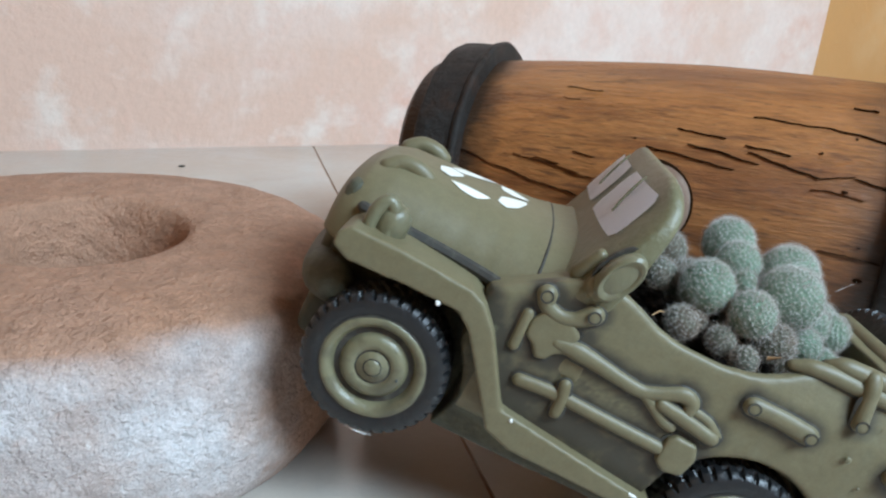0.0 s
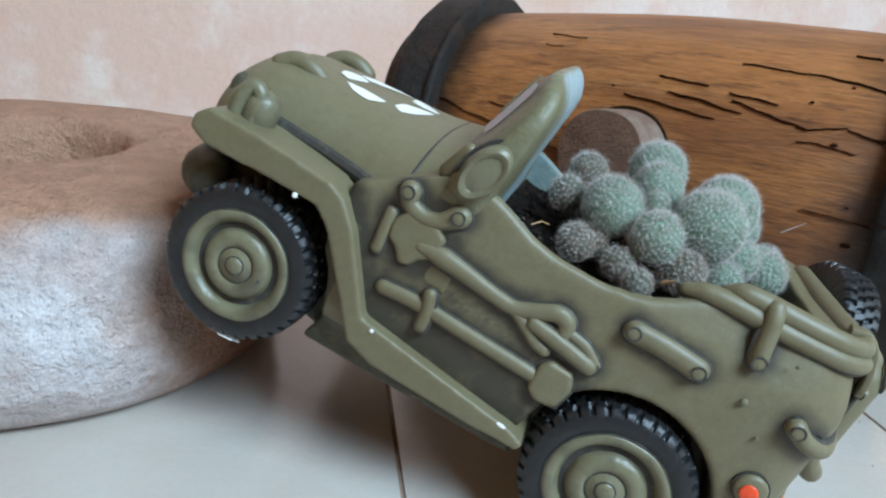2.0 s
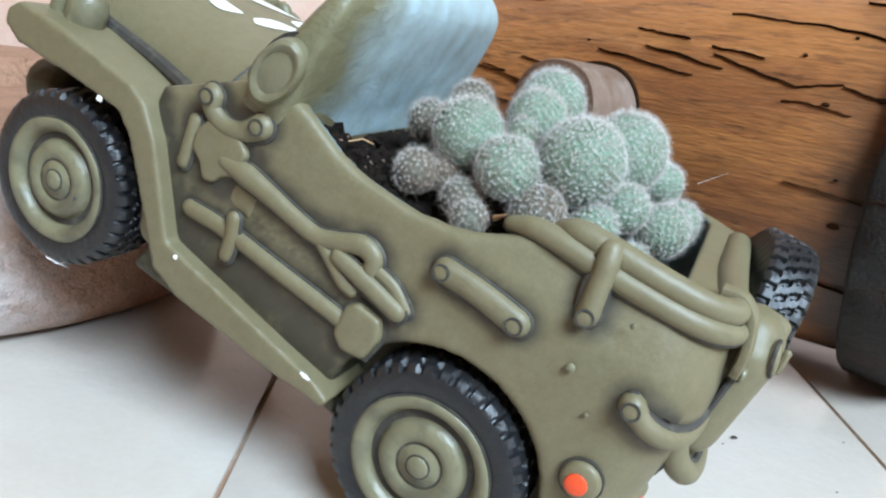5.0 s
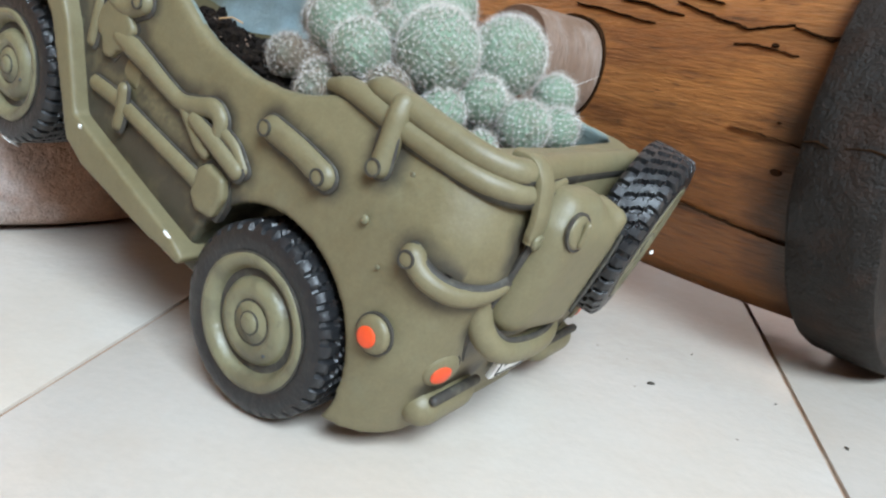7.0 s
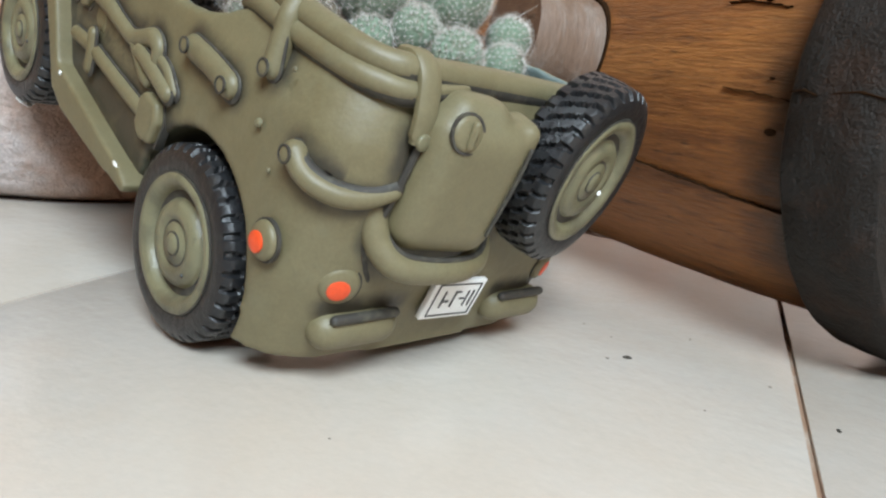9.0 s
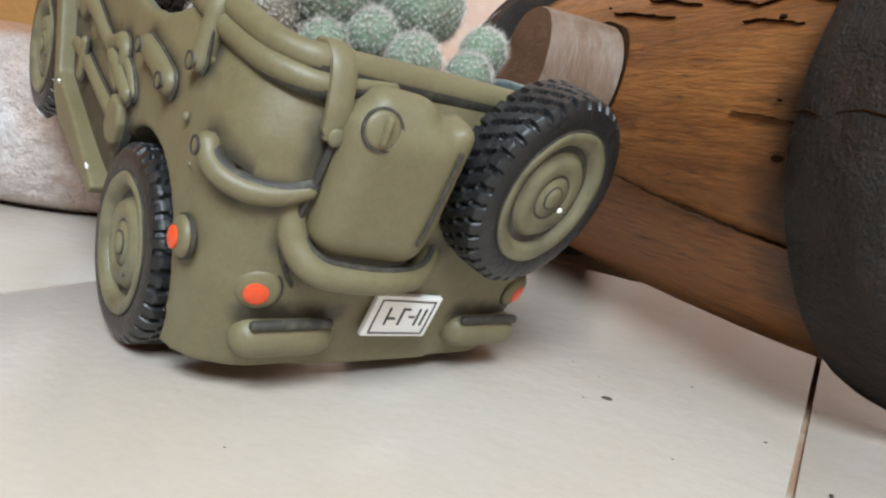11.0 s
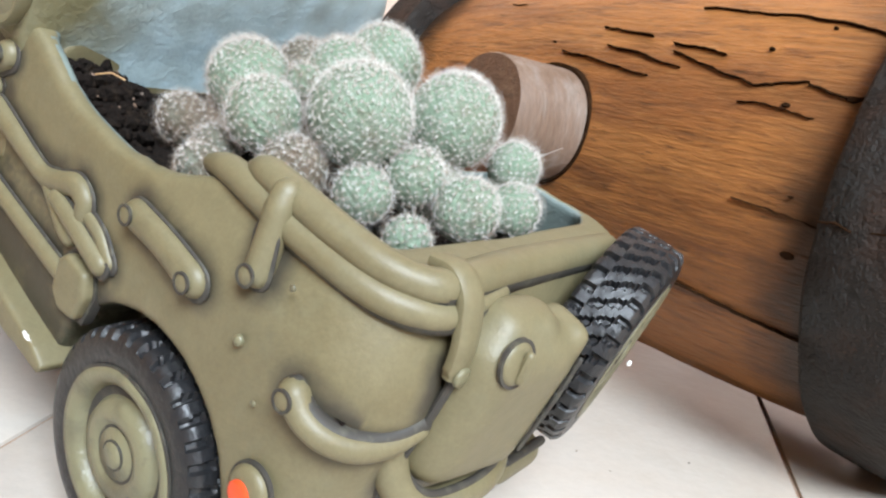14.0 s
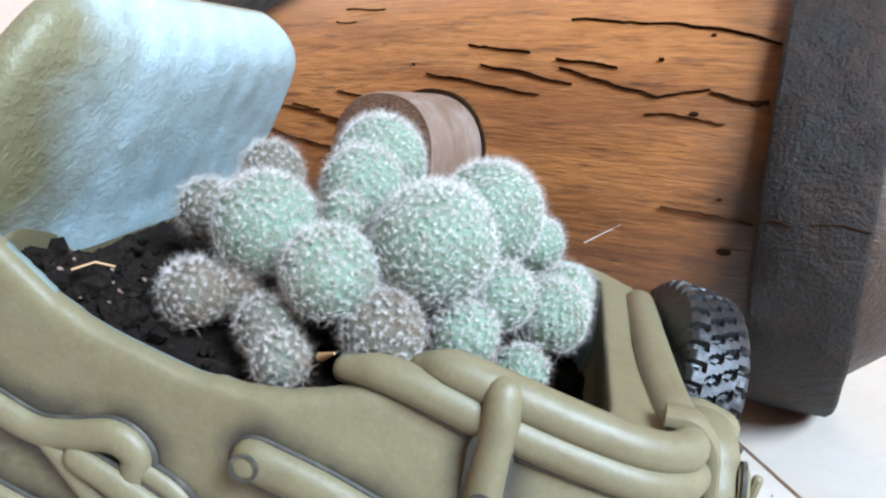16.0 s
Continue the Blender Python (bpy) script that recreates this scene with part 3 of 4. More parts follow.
def tub_solid(plan, low, high, tuck=0.0):
    """The tub or its hollow; the walls lean in above the waist."""
    bm = bmesh.new()
    rows = []
    for v in (0, 0.06, 0.10, 0.15, 0.19, 0.23, 0.3, 0.4, 0.5, 0.6, 0.7, 0.78, 0.85, 0.93, 1.0):
        row = []
        for x, y in plan:
            zl, zh = low(x), high(x)
            s = 1 - tuck * max(0, 0.3 - v) / 0.3 * (1 if x < -30 else 0.25)
            xx = x if x > -30 else -30 + (x + 30) * s
            zz = zl + (zh - zl) * v
            pinch = 1 - 0.13 * min(1, max(0, (2 - zz) / 8)) * min(1, max(0, (x - 30) / 8)) if tuck else 1
            inset = min(1.3, max(0.0, (zz - 70) / 28)) ** 1.2
            xx += 11 * inset * max(0.0, min(1.0, (-20 - x) / 26))
            lean = 1 - 8.5 * inset * max(0.0, min(1.0, (80 - x) / 40)) / 73
            row.append(bm.verts.new(mm(xx, (y + 74) * (1 - tuck * 0.3 * max(0, 0.3 - v) / 0.3) * pinch * lean - 74, zz)))
        rows.append(row)
    n = len(plan)
    for a, b in zip(rows, rows[1:]):
        for k in range(n):
            bm.faces.new((a[k], a[(k + 1) % n], b[(k + 1) % n], b[k]))
    for row, f in ((rows[0], low), (rows[-1], high)):
        spine = [bm.verts.new(mm(x, -74, f(x))) for x, y in plan]
        for k in range(n):
            bm.faces.new((row[k], row[(k + 1) % n], spine[(k + 1) % n], spine[k]))
    bmesh.ops.remove_doubles(bm, verts=bm.verts, dist=1e-6)
    bmesh.ops.dissolve_degenerate(bm, edges=bm.edges, dist=1e-7)
    bmesh.ops.recalc_face_normals(bm, faces=bm.faces)
    return bm


def drum(x, y0, y1, r):
    return moved(lathe([(0, y0 * 0.001), (r * 0.001, y0 * 0.001), (r * 0.001, y1 * 0.001), (0, y1 * 0.001)], 64), Matrix.Translation(mm(x, 0, 0)))


def hood_half(x):
    return curve1([(95, 73), (118, 72), (132, 67), (150, 58.5), (170, 54), (205, 50.5), (220, 48), (228, 43), (232, 37)], x)


def hood_top(x):
    return curve1([(95, 96), (108, 94), (120, 89), (134, 84.5), (160, 82.5), (195, 81), (212, 80), (222, 76), (229, 68), (232, 60)], x)


def hood_z(x, y):
    u = min(abs((y + 74) / hood_half(x)), 1.0)
    p = 3.0
    return 44 + (hood_top(x) - 44) * (1 - u ** p) ** (1 / 2.2)


def hood_solid():
    bm = bmesh.new()
    rows = []
    for x in (96, 104, 112, 120, 128, 140, 155, 170, 185, 200, 210, 217, 222, 226, 229, 231.5):
        w = hood_half(x)
        row = [bm.verts.new(mm(x, -74 + w, 36))]
        for k in range(0, 41):
            u = math.sin((k / 40 - 0.5) * math.pi)
            y = -74 - w * u
            row.append(bm.verts.new(mm(x, y, hood_z(x, y))))
        row.append(bm.verts.new(mm(x, -74 - w, 36)))
        rows.append(row)
    for a, b in zip(rows, rows[1:]):
        n = len(a)
        for k in range(n):
            bm.faces.new((a[k], a[(k + 1) % n], b[(k + 1) % n], b[k]))
    bm.faces.new(rows[0])
    bm.faces.new(rows[-1])
    bmesh.ops.recalc_face_normals(bm, faces=bm.faces)
    return bm


plan = outline(-64, 150, -1.5, -146.5, 24, 4)
hole = outline(-46, 99, -8, -140, 15, 7)
body_bm = merge(tub_solid(plan, lambda x: curve1(KEEL, x), lambda x: curve1(RIM, x), 0.10),
                rbox(mm(182, -74, 14), mm(84, 92, 62), 0.006))
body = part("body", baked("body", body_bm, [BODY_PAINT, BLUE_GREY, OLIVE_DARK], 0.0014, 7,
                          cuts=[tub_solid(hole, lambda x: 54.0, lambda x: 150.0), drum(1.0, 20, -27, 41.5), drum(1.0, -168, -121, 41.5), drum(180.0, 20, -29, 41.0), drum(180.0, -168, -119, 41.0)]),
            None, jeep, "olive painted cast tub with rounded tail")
for poly in body.data.polygons:
    c = poly.center * 1000
    if -60 < c.x < 97 and -143 < c.y < -5 and c.z > 50 and ((poly.normal.y < -0.25 and c.y > -20) or (poly.normal.y > 0.25 and c.y < -125) or (poly.normal.x < -0.3 and c.x > 70)):
        poly.material_index = 1
# shade below the step, behind the front wheels and in the arches, painted dark
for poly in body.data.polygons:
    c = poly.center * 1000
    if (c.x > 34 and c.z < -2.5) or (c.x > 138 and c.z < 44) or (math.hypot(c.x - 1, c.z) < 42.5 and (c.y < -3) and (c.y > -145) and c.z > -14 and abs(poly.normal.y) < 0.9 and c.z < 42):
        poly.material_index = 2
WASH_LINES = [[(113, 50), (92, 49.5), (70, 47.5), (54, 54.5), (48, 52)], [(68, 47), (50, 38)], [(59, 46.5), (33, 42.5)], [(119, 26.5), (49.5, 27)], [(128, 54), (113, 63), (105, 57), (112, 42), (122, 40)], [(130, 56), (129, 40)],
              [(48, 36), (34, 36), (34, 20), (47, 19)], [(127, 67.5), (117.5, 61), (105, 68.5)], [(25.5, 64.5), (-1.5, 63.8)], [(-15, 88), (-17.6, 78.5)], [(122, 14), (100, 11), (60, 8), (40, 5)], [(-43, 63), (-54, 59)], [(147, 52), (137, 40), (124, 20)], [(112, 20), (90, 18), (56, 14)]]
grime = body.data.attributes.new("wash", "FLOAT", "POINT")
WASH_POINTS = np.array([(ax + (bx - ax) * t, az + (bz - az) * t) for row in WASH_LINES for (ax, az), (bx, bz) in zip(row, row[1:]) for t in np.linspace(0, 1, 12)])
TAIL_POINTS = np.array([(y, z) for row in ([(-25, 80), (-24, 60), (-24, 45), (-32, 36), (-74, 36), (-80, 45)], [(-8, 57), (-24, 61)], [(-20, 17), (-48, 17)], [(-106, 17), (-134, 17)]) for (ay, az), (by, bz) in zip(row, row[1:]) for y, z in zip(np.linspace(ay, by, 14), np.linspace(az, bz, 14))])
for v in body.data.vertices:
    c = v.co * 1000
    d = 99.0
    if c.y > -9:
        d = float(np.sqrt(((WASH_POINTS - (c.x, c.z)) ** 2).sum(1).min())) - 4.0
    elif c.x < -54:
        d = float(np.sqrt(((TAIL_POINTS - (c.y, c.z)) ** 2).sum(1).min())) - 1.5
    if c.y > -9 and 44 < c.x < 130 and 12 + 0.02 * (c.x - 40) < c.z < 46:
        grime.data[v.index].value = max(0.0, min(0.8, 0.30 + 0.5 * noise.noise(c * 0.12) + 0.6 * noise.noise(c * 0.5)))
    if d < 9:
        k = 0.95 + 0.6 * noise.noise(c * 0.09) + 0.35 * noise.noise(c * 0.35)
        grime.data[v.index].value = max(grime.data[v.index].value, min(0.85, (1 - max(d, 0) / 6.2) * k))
hood_part = part("hood", baked("hood", hood_solid(), [OLIVE], 0.0014, 4), None, jeep)
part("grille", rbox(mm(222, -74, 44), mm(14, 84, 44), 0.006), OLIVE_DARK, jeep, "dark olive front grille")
part("front_bumper", tube(spline([mm(214, -21, 20), mm(221, -31, 19), mm(225, -74, 18), mm(221, -117, 19), mm(214, -127, 20)]), 0.0110, 16), OLIVE_DARK, jeep, "stubby rounded bumper in dark olive")

# groove between hood and cowl
part("hood_seam", tube(spline([mm(132, y, hood_z(132, y) - 0.1) for y in (-10, -16, -26, -40, -56, -74, -92, -110, -124, -132)], 6), 0.00075, 8), WASH, jeep, "dark painted seam line")
part("hood_seam", tube(spline([mm(117.5, y, hood_z(117.5, y) - 0.1) for y in (-4, -8, -14, -26, -40, -56, -74, -92, -110, -124)], 6), 0.0009, 8), WASH, jeep, "dark painted seam under the windscreen")
for y in (-50, -112):
    part("hood_latch", tube(spline([mm(196, y - 1, 76.5), mm(202, y, 79), mm(210, y, 78.5), mm(216, y + 1, 74)], 4), [0.0046] * 13, 12, ), OLIVE, jeep, "raised hood catch")

STAR = [[(193, -63), (194, -72), (188, -77), (181, -71), (187, -60)], [(189, -80), (181, -88), (163, -93), (172, -83), (183, -76)],
        [(186, -55), (178, -56), (165, -54), (171, -47), (180, -49)], [(161, -93), (152, -87), (145, -79), (153, -76), (160, -80)], [(161, -55), (159, -66), (146, -73), (150, -57), (156, -51)]]
for piece in STAR:
    bm = bmesh.new()
    cx, cy = sum(p[0] for p in piece) / 5, sum(p[1] for p in piece) / 5
    ring = [(0.35 * ax + 0.65 * q.x, 0.35 * ay + 0.65 * q.y) for k, q in enumerate(spline([(x, y, 0) for x, y in piece + piece[:1]], 5)[:-1])
            for ax, ay in [(piece[k // 5][0] + (piece[(k // 5 + 1) % 5][0] - piece[k // 5][0]) * (k % 5) / 5, piece[k // 5][1] + (piece[(k // 5 + 1) % 5][1] - piece[k // 5][1]) * (k % 5) / 5)]]
    lay = [[bm.verts.new(mm(cx + (x - cx) * s, cy + (y - cy) * s, hood_z(cx + (x - cx) * s, cy + (y - cy) * s) + 0.35)) for x, y in ring] for s in (1.0, 0.6, 0.25)]
    for a, b in zip(lay, lay[1:]):
        for k in range(len(ring)):
            bm.faces.new((a[k], a[(k + 1) % len(ring)], b[(k + 1) % len(ring)], b[k]))
    bm.faces.new(lay[-1])
    bmesh.ops.recalc_face_normals(bm, faces=bm.faces)
    part("star_stroke", bm, WHITE_PAINT, hood_part, "white painted star stroke")

for sgn in (1, -1):
    part("wash_line", tube(spline([mm(x, -74 + sgn * (hood_half(x) + 0.4), 57.6) for x in (216, 205, 190, 170, 152, 140, 133)], 4), [0.0030] * 25, 8), WASH, hood_part, "dark wash in the crease")

# fenders with running boards
FENDER = [(214, 57), (190, 57.5), (156, 55.5), (148, 52), (139, 42), (120, 11.5), (86, 7.5), (46, 3), (38, 0), (39, -4), (60, -5), (109, -5), (122, -1), (131, 12), (150, 38), (158, 44), (186, 43.5), (210, 42), (219, 46), (219, 52)]
for y0, y1 in ((5, -24), (-153, -124)):
    part("fender", baked("fender", prism([mm(x, z, 0)[:2] for x, z in FENDER], y0 * 0.001, y1 * 0.001), [OLIVE], 0.0012, 6), None, jeep, "rounded fender running down into the step board")

# headlamps with a guard loop
for y in (-9, -139):
    lamp = part("headlamp", tube([mm(200, y - 3, 58), mm(200, y - 3, 63)], 0.0076, 18), OLIVE_PALE, jeep, "olive headlamp lump on the fender")
    part("guard", tube(spline([mm(209, y + 1, 55), mm(208.5, y + 1, 65), mm(205, y, 70.5), mm(200.5, y, 66), mm(200, y + 2, 55)], 5), 0.0034, 10), OLIVE_PALE, lamp)


# windscreen: a thick raked slab
def screen_solid():
    bm = bmesh.new()
    rows = []
    for z, yl, yr, grow in ((54, -6, -142, -1.5), (66, -3, -145, -1.5), (76, 0, -148, 0), (88, 1.5, -147, 0), (100, 2.5, -145, 0), (112, 1.5, -142, 0), (119, -0.8, -139, 0.6), (124.5, -4.5, -134, 2.8), (129, -10.5, -126, 6), (132, -18, -118, 9), (133.8, -28, -110, 11)):
        xf, xb = 122 - (z - 85) * 0.38 - (grow if grow < 0 else 0.22 * grow), 96 - (z - 76) * 0.138 + grow
        row = []
        bow = max(0.0, 1 - max(grow, 0) / 8)
        for k in range(24):
            u = k / 23
            y = yl + (yr - yl) * u
            e = (2 * u - 1) ** 6
            row.append(bm.verts.new(mm(xf - 7 * e * bow - 3 * (2 * u - 1) ** 2 * bow, y, z)))
        for k in range(24):
            u = 1 - k / 23
            y = yl + (yr - yl) * u
            e = (2 * u - 1) ** 8
            row.append(bm.verts.new(mm(xb + 3 * e * bow, y, z)))
        rows.append(row)
    n = len(rows[0])
    for a, b in zip(rows, rows[1:]):
        for k in range(n):
            bm.faces.new((a[k], a[(k + 1) % n], b[(k + 1) % n], b[k]))
    bm.faces.new(rows[0])
    bm.faces.new(rows[-1])
    bmesh.ops.recalc_face_normals(bm, faces=bm.faces)
    return bm


screen = part("windscreen", baked("windscreen", screen_solid(), [SCREEN_PAINT], 0.0014, 20), None, jeep, "thick raked windscreen slab, its blue-grey back painted lighter for daylight")
# rear-facing mask: blue-grey paint plus the daylight put into its colour
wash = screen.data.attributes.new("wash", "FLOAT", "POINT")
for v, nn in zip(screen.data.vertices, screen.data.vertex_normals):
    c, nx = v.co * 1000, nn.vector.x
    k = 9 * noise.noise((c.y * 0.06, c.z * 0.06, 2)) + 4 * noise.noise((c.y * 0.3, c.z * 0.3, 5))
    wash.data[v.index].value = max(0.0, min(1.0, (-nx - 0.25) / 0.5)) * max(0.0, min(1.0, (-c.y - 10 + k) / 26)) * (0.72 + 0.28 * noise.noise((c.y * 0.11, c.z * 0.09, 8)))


def screen_x(y, z):
    u = (2 * (y + 74) / 146)
    return 122 - (z - 85) * 0.38 - 7 * u ** 6 - 3 * u * u


for y0, y1, z0, z1 in ((-12, -64, 99, 124.5), (-75, -122, 99, 124)):
    bm = bmesh.new()
    grid = []
    for j in range(9):
        z, cut = z0 + (z1 - z0) * j / 8, 3.2 * abs(j / 4 - 1) ** 5 * (1 if y0 > y1 else -1)
        row = [y0 - cut + (y1 - y0 + 2 * cut) * i / 12 for i in range(13)]
        grid.append([bm.verts.new(mm(screen_x(y, z) + 1.3, y, z)) for y in row])
    for j in range(8):
        for i in range(12):
            bm.faces.new((grid[j][i], grid[j][i + 1], grid[j + 1][i + 1], grid[j + 1][i]))
    bmesh.ops.solidify(bm, geom=bm.faces[:], thickness=0.0004)
    pane = part("pane", bm, PANE_PAINT, screen, "grey-lilac painted window pane")
    ym = (y0 + y1) / 2
    part("wiper", tube(spline([mm(screen_x(ym - 3, 126) + 1.7, ym - 3, 126), mm(screen_x(ym, 115) + 1.9, ym, 115), mm(screen_x(ym + 4, 107) + 1.7, ym + 4, 107)], 4), 0.0006, 8), OLIVE, pane, "olive wiper strip")
part("screen_bracket", tube([mm(118.5, -9, 80), mm(114.5, -6, 92)], [0.0040, 0.0030], 12), OLIVE, jeep)


# ---- relief on the side: each raised piece lies on a dark painted line ----
def relief(name, pts, r, label="", y=-0.5, mat=OLIVE, flat=0.75, smooth_line=True, outline_width=0.0010):
    line = spline([mm(x, y, z) for x, z in pts], 6) if smooth_line and len(pts) > 2 else [mm(x, y, z) for x, z in pts]
    rr = [float(v) for v in np.interp(np.linspace(0, 1, len(line)), np.linspace(0, 1, len(r)), r)] if isinstance(r, (list, tuple)) else r
    ob = part(name, tube(line, rr, 14, flat, y * 0.001), mat, jeep, label)
    wide = [v + outline_width for v in rr] if isinstance(rr, list) else rr + outline_width
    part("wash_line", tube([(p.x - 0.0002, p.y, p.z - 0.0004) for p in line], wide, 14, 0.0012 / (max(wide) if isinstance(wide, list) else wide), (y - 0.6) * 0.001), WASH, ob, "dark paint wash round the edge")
    return ob


def bolt(parent, x, z, y, r=2.6):
    b = part("bolt", disc(mm(x, y, z), r * 0.001, 0.0011, (0, 1, 0)), OLIVE, parent)
    part("wash_line", lathe_ring(mm(x, y + 0.9, z), r * 0.001, 0.00035, (0, 1, 0)), WASH, parent)
    return b


def lathe_ring(c, r, t, axis):
    bm = lathe([(r - t, -t), (r + t, -t), (r + t, t), (r - t, t)], 28, closed=True)
    m = Vector((0, 1, 0)).rotation_difference(Vector(axis)).to_matrix().to_4x4()
    return moved(bm, Matrix.Translation(c) @ m)


# shovel: blade, shaft and a forked grip
shovel = relief("shovel", [(113, 50), (103, 50.5), (92, 49.5), (80, 48), (70, 47.5), (62, 50.5), (54, 54.5), (48.5, 53), (47.5, 48)], [3.0e-3, 4.4e-3, 3.8e-3, 3.4e-3, 3.3e-3, 3.5e-3, 3.8e-3, 3.6e-3, 3.0e-3], "olive relief shovel with a forked grip")
part("blade", baked("blade", merge(prism([mm(x, z, 0)[:2] for x, z in ((128, 54), (124, 61), (113, 63), (105, 57), (107, 47), (112, 44), (114, 40), (119, 39), (122, 44), (127, 47))], -0.004, 0.0012, 0.0012, 2)), [OLIVE], 0.0009, 7), None, shovel)
part("wash_line", prism([mm(x, z, 0)[:2] for x, z in ((129.3, 54), (125, 62.2), (113, 64.2), (104, 58), (106, 46), (111, 43), (113, 39), (119.5, 37.8), (123, 43), (128.4, 46.5))], -0.004, -0.0012), WASH, shovel)
part("fork", tube(spline([mm(68, -0.5, 47), mm(62, -0.5, 43.5), mm(55, -0.5, 39.5), mm(50.5, -0.5, 38.5)], 5), 0.0026, 12, 0.8, -0.0005), OLIVE, shovel)
relief("grip_bar", [(59.5, 46.5), (48, 45), (33, 42.5)], [3.0e-3, 3.4e-3, 3.4e-3], "olive bar hooked through the shovel grip", y=0.6)
relief("grip_bar", [(46, 50), (38, 48.5), (31, 44)], 2.4e-3, y=-0.8)
relief("pole", [(119, 26.5), (103, 28), (80, 27.5), (49.5, 27)], 3.3e-3, "olive relief pole beside the shovel", y=-0.4)
relief("collar", [(100.5, 34.5), (98.5, 27), (98, 20.5)], 2.8e-3, "olive collar round the pole", y=0.9)
relief("peg", [(130, 56), (129, 40)], 2.6e-3, "short olive peg", y=-0.8)
part("tool_box", baked("tool_box", prism([mm(x, z, 0)[:2] for x, z in ((49.5, 33), (46, 37), (36, 36.5), (33, 30), (35, 20), (44, 18), (49, 22))], -0.004, 0.0024, 0.0012, 2), [OLIVE], 0.0009, 7), None, jeep, "rounded olive foot of the pole")
part("wash_line", prism([mm(x, z, 0)[:2] for x, z in ((50.7, 33), (46.5, 38.2), (35.4, 37.6), (31.8, 30), (34, 18.8), (44.4, 16.8), (50.3, 21.5))], -0.004, -0.0009), WASH, jeep)
hinge = relief("hinge_strap", [(127, 67.5), (124.5, 63), (117.5, 61), (111, 63), (105, 68.5)], [4.6e-3, 3.6e-3, 3.5e-3, 3.6e-3, 4.7e-3], "olive curved strap with two bolts", y=-0.8)
bolt(hinge, 127, 67.5, 2.0)
bolt(hinge, 105, 68.5, 2.0)
grab = relief("grab_handle", [(25.5, 64.5), (12, 64.8), (-1.5, 63.8)], [4.6e-3, 4.5e-3, 4.7e-3], "olive grab handle with bolted ends", y=-0.5)
bolt(grab, 26, 64.5, 2.4)
bolt(grab, -1.8, 63.8, 2.6)
clasp = part("clasp", tube(spline([mm(-13.0, -6.2, 97.5), mm(-14.2, -4.6, 93.8), mm(-15.2, -4.2, 89.5), mm(-16.4, -3.4, 84), mm(-17.6, -2.6, 78.4)], 5), 0.0038, 14), OLIVE, jeep, "olive canvas clasp with a bolt")
part("wash_line", tube([mm(-15.2, -3.4, 87), mm(-17.7, -2.4, 78.2)], 0.0046, 14, 0.25, -0.0028), WASH, clasp)
bolt(clasp, -17.7, 78.2, 0.6)
mirror_bm = lathe([(0, -0.0040), (0.0078, -0.0040), (0.0092, -0.0012), (0.0090, 0.0024), (0.0080, 0.0036), (0.0068, 0.0034), (0.0060, 0.0026), (0.0030, 0.0030), (0, 0.0032)], 40)
MIRROR_M = Matrix.Translation(mm(105.0, 2.6, 89.4)) @ pose(0, 0, 0, -10, -18, 14) @ Matrix.Diagonal((0.84, 1, 1.42, 1))
mirror = part("side_mirror", moved(mirror_bm, MIRROR_M), OLIVE_PALE, jeep, "oval side mirror with a raised rim on the windscreen post")
part("wash_line", moved(lathe([(0.0084, -0.0046), (0.0102, -0.0046), (0.0102, -0.0030), (0.0084, -0.0030)], 40, closed=True), MIRROR_M), WASH, mirror)
part("mirror_boss", tube([mm(109.5, -2, 80), mm(106, -2.5, 91)], [0.0062, 0.0066], 16), OLIVE, mirror)
LIFT = spline([mm(-43, -0.6, 63.5), mm(-48, -0.6, 60.8), mm(-54, -3.2, 59.2), mm(-59.2, -9, 58.8), mm(-62.4, -16.5, 60.2), mm(-63.6, -24, 63.2)], 6)
lift = part("lift_handle", tube(LIFT, [float(v) for v in np.interp(np.linspace(0, 1, len(LIFT)), [0, 0.15, 0.6, 1], [0.0042, 0.0036, 0.0036, 0.0028])], 14), OLIVE, jeep, "olive lifting handle round the tail corner")
part("wash_line", tube([p + Vector((0.0008, -0.0008, 0.0012)) for p in LIFT], 0.0031, 14), WASH, lift)
bolt(lift, -43.4, 63.2, 2.6)

# rolled canvas wrapped round the tub's rim
for row, r in (([(3, -11, 93.5), (-2, -9.5, 96), (-12, -9.0, 96.8), (-26, -9.2, 97.2), (-40, -11, 97.6), (-48, -15, 98), (-52, -21, 98.5), (-51, -34, 97.4), (-49.5, -62, 96.8), (-49.5, -118, 96.2)], [3.0e-3, 4.2e-3, 4.5e-3, 4.5e-3, 4.4e-3, 4.2e-3, 4.4e-3, 5.2e-3, 5.6e-3, 5.4e-3]),
               ([(17, -10, 86.5), (10, -8.6, 89.5), (0, -7.6, 90.8), (-12, -7.2, 91.0), (-26, -7.4, 91.4), (-42, -9.2, 92), (-51, -14, 92.5), (-56, -21, 93), (-57, -30, 94.5), (-56, -44, 96)], [2.6e-3, 3.8e-3, 4.1e-3, 4.1e-3, 4.1e-3, 4.0e-3, 4.0e-3, 3.6e-3, 2.4e-3, 1.6e-3])):
    line = spline([mm(*p) for p in row], 6)
    rr = [float(v) for v in np.interp(np.linspace(0, 1, len(line)), np.linspace(0, 1, len(r)), r)]
    roll = part("canvas_roll", tube(line, rr, 16), OLIVE, jeep, "rolled olive canvas moulded along the rim")
    part("wash_line", tube([p + Vector((0, -0.0010, -0.0010)) for p in line], [v + 0.0002 for v in rr], 16), WASH, roll)
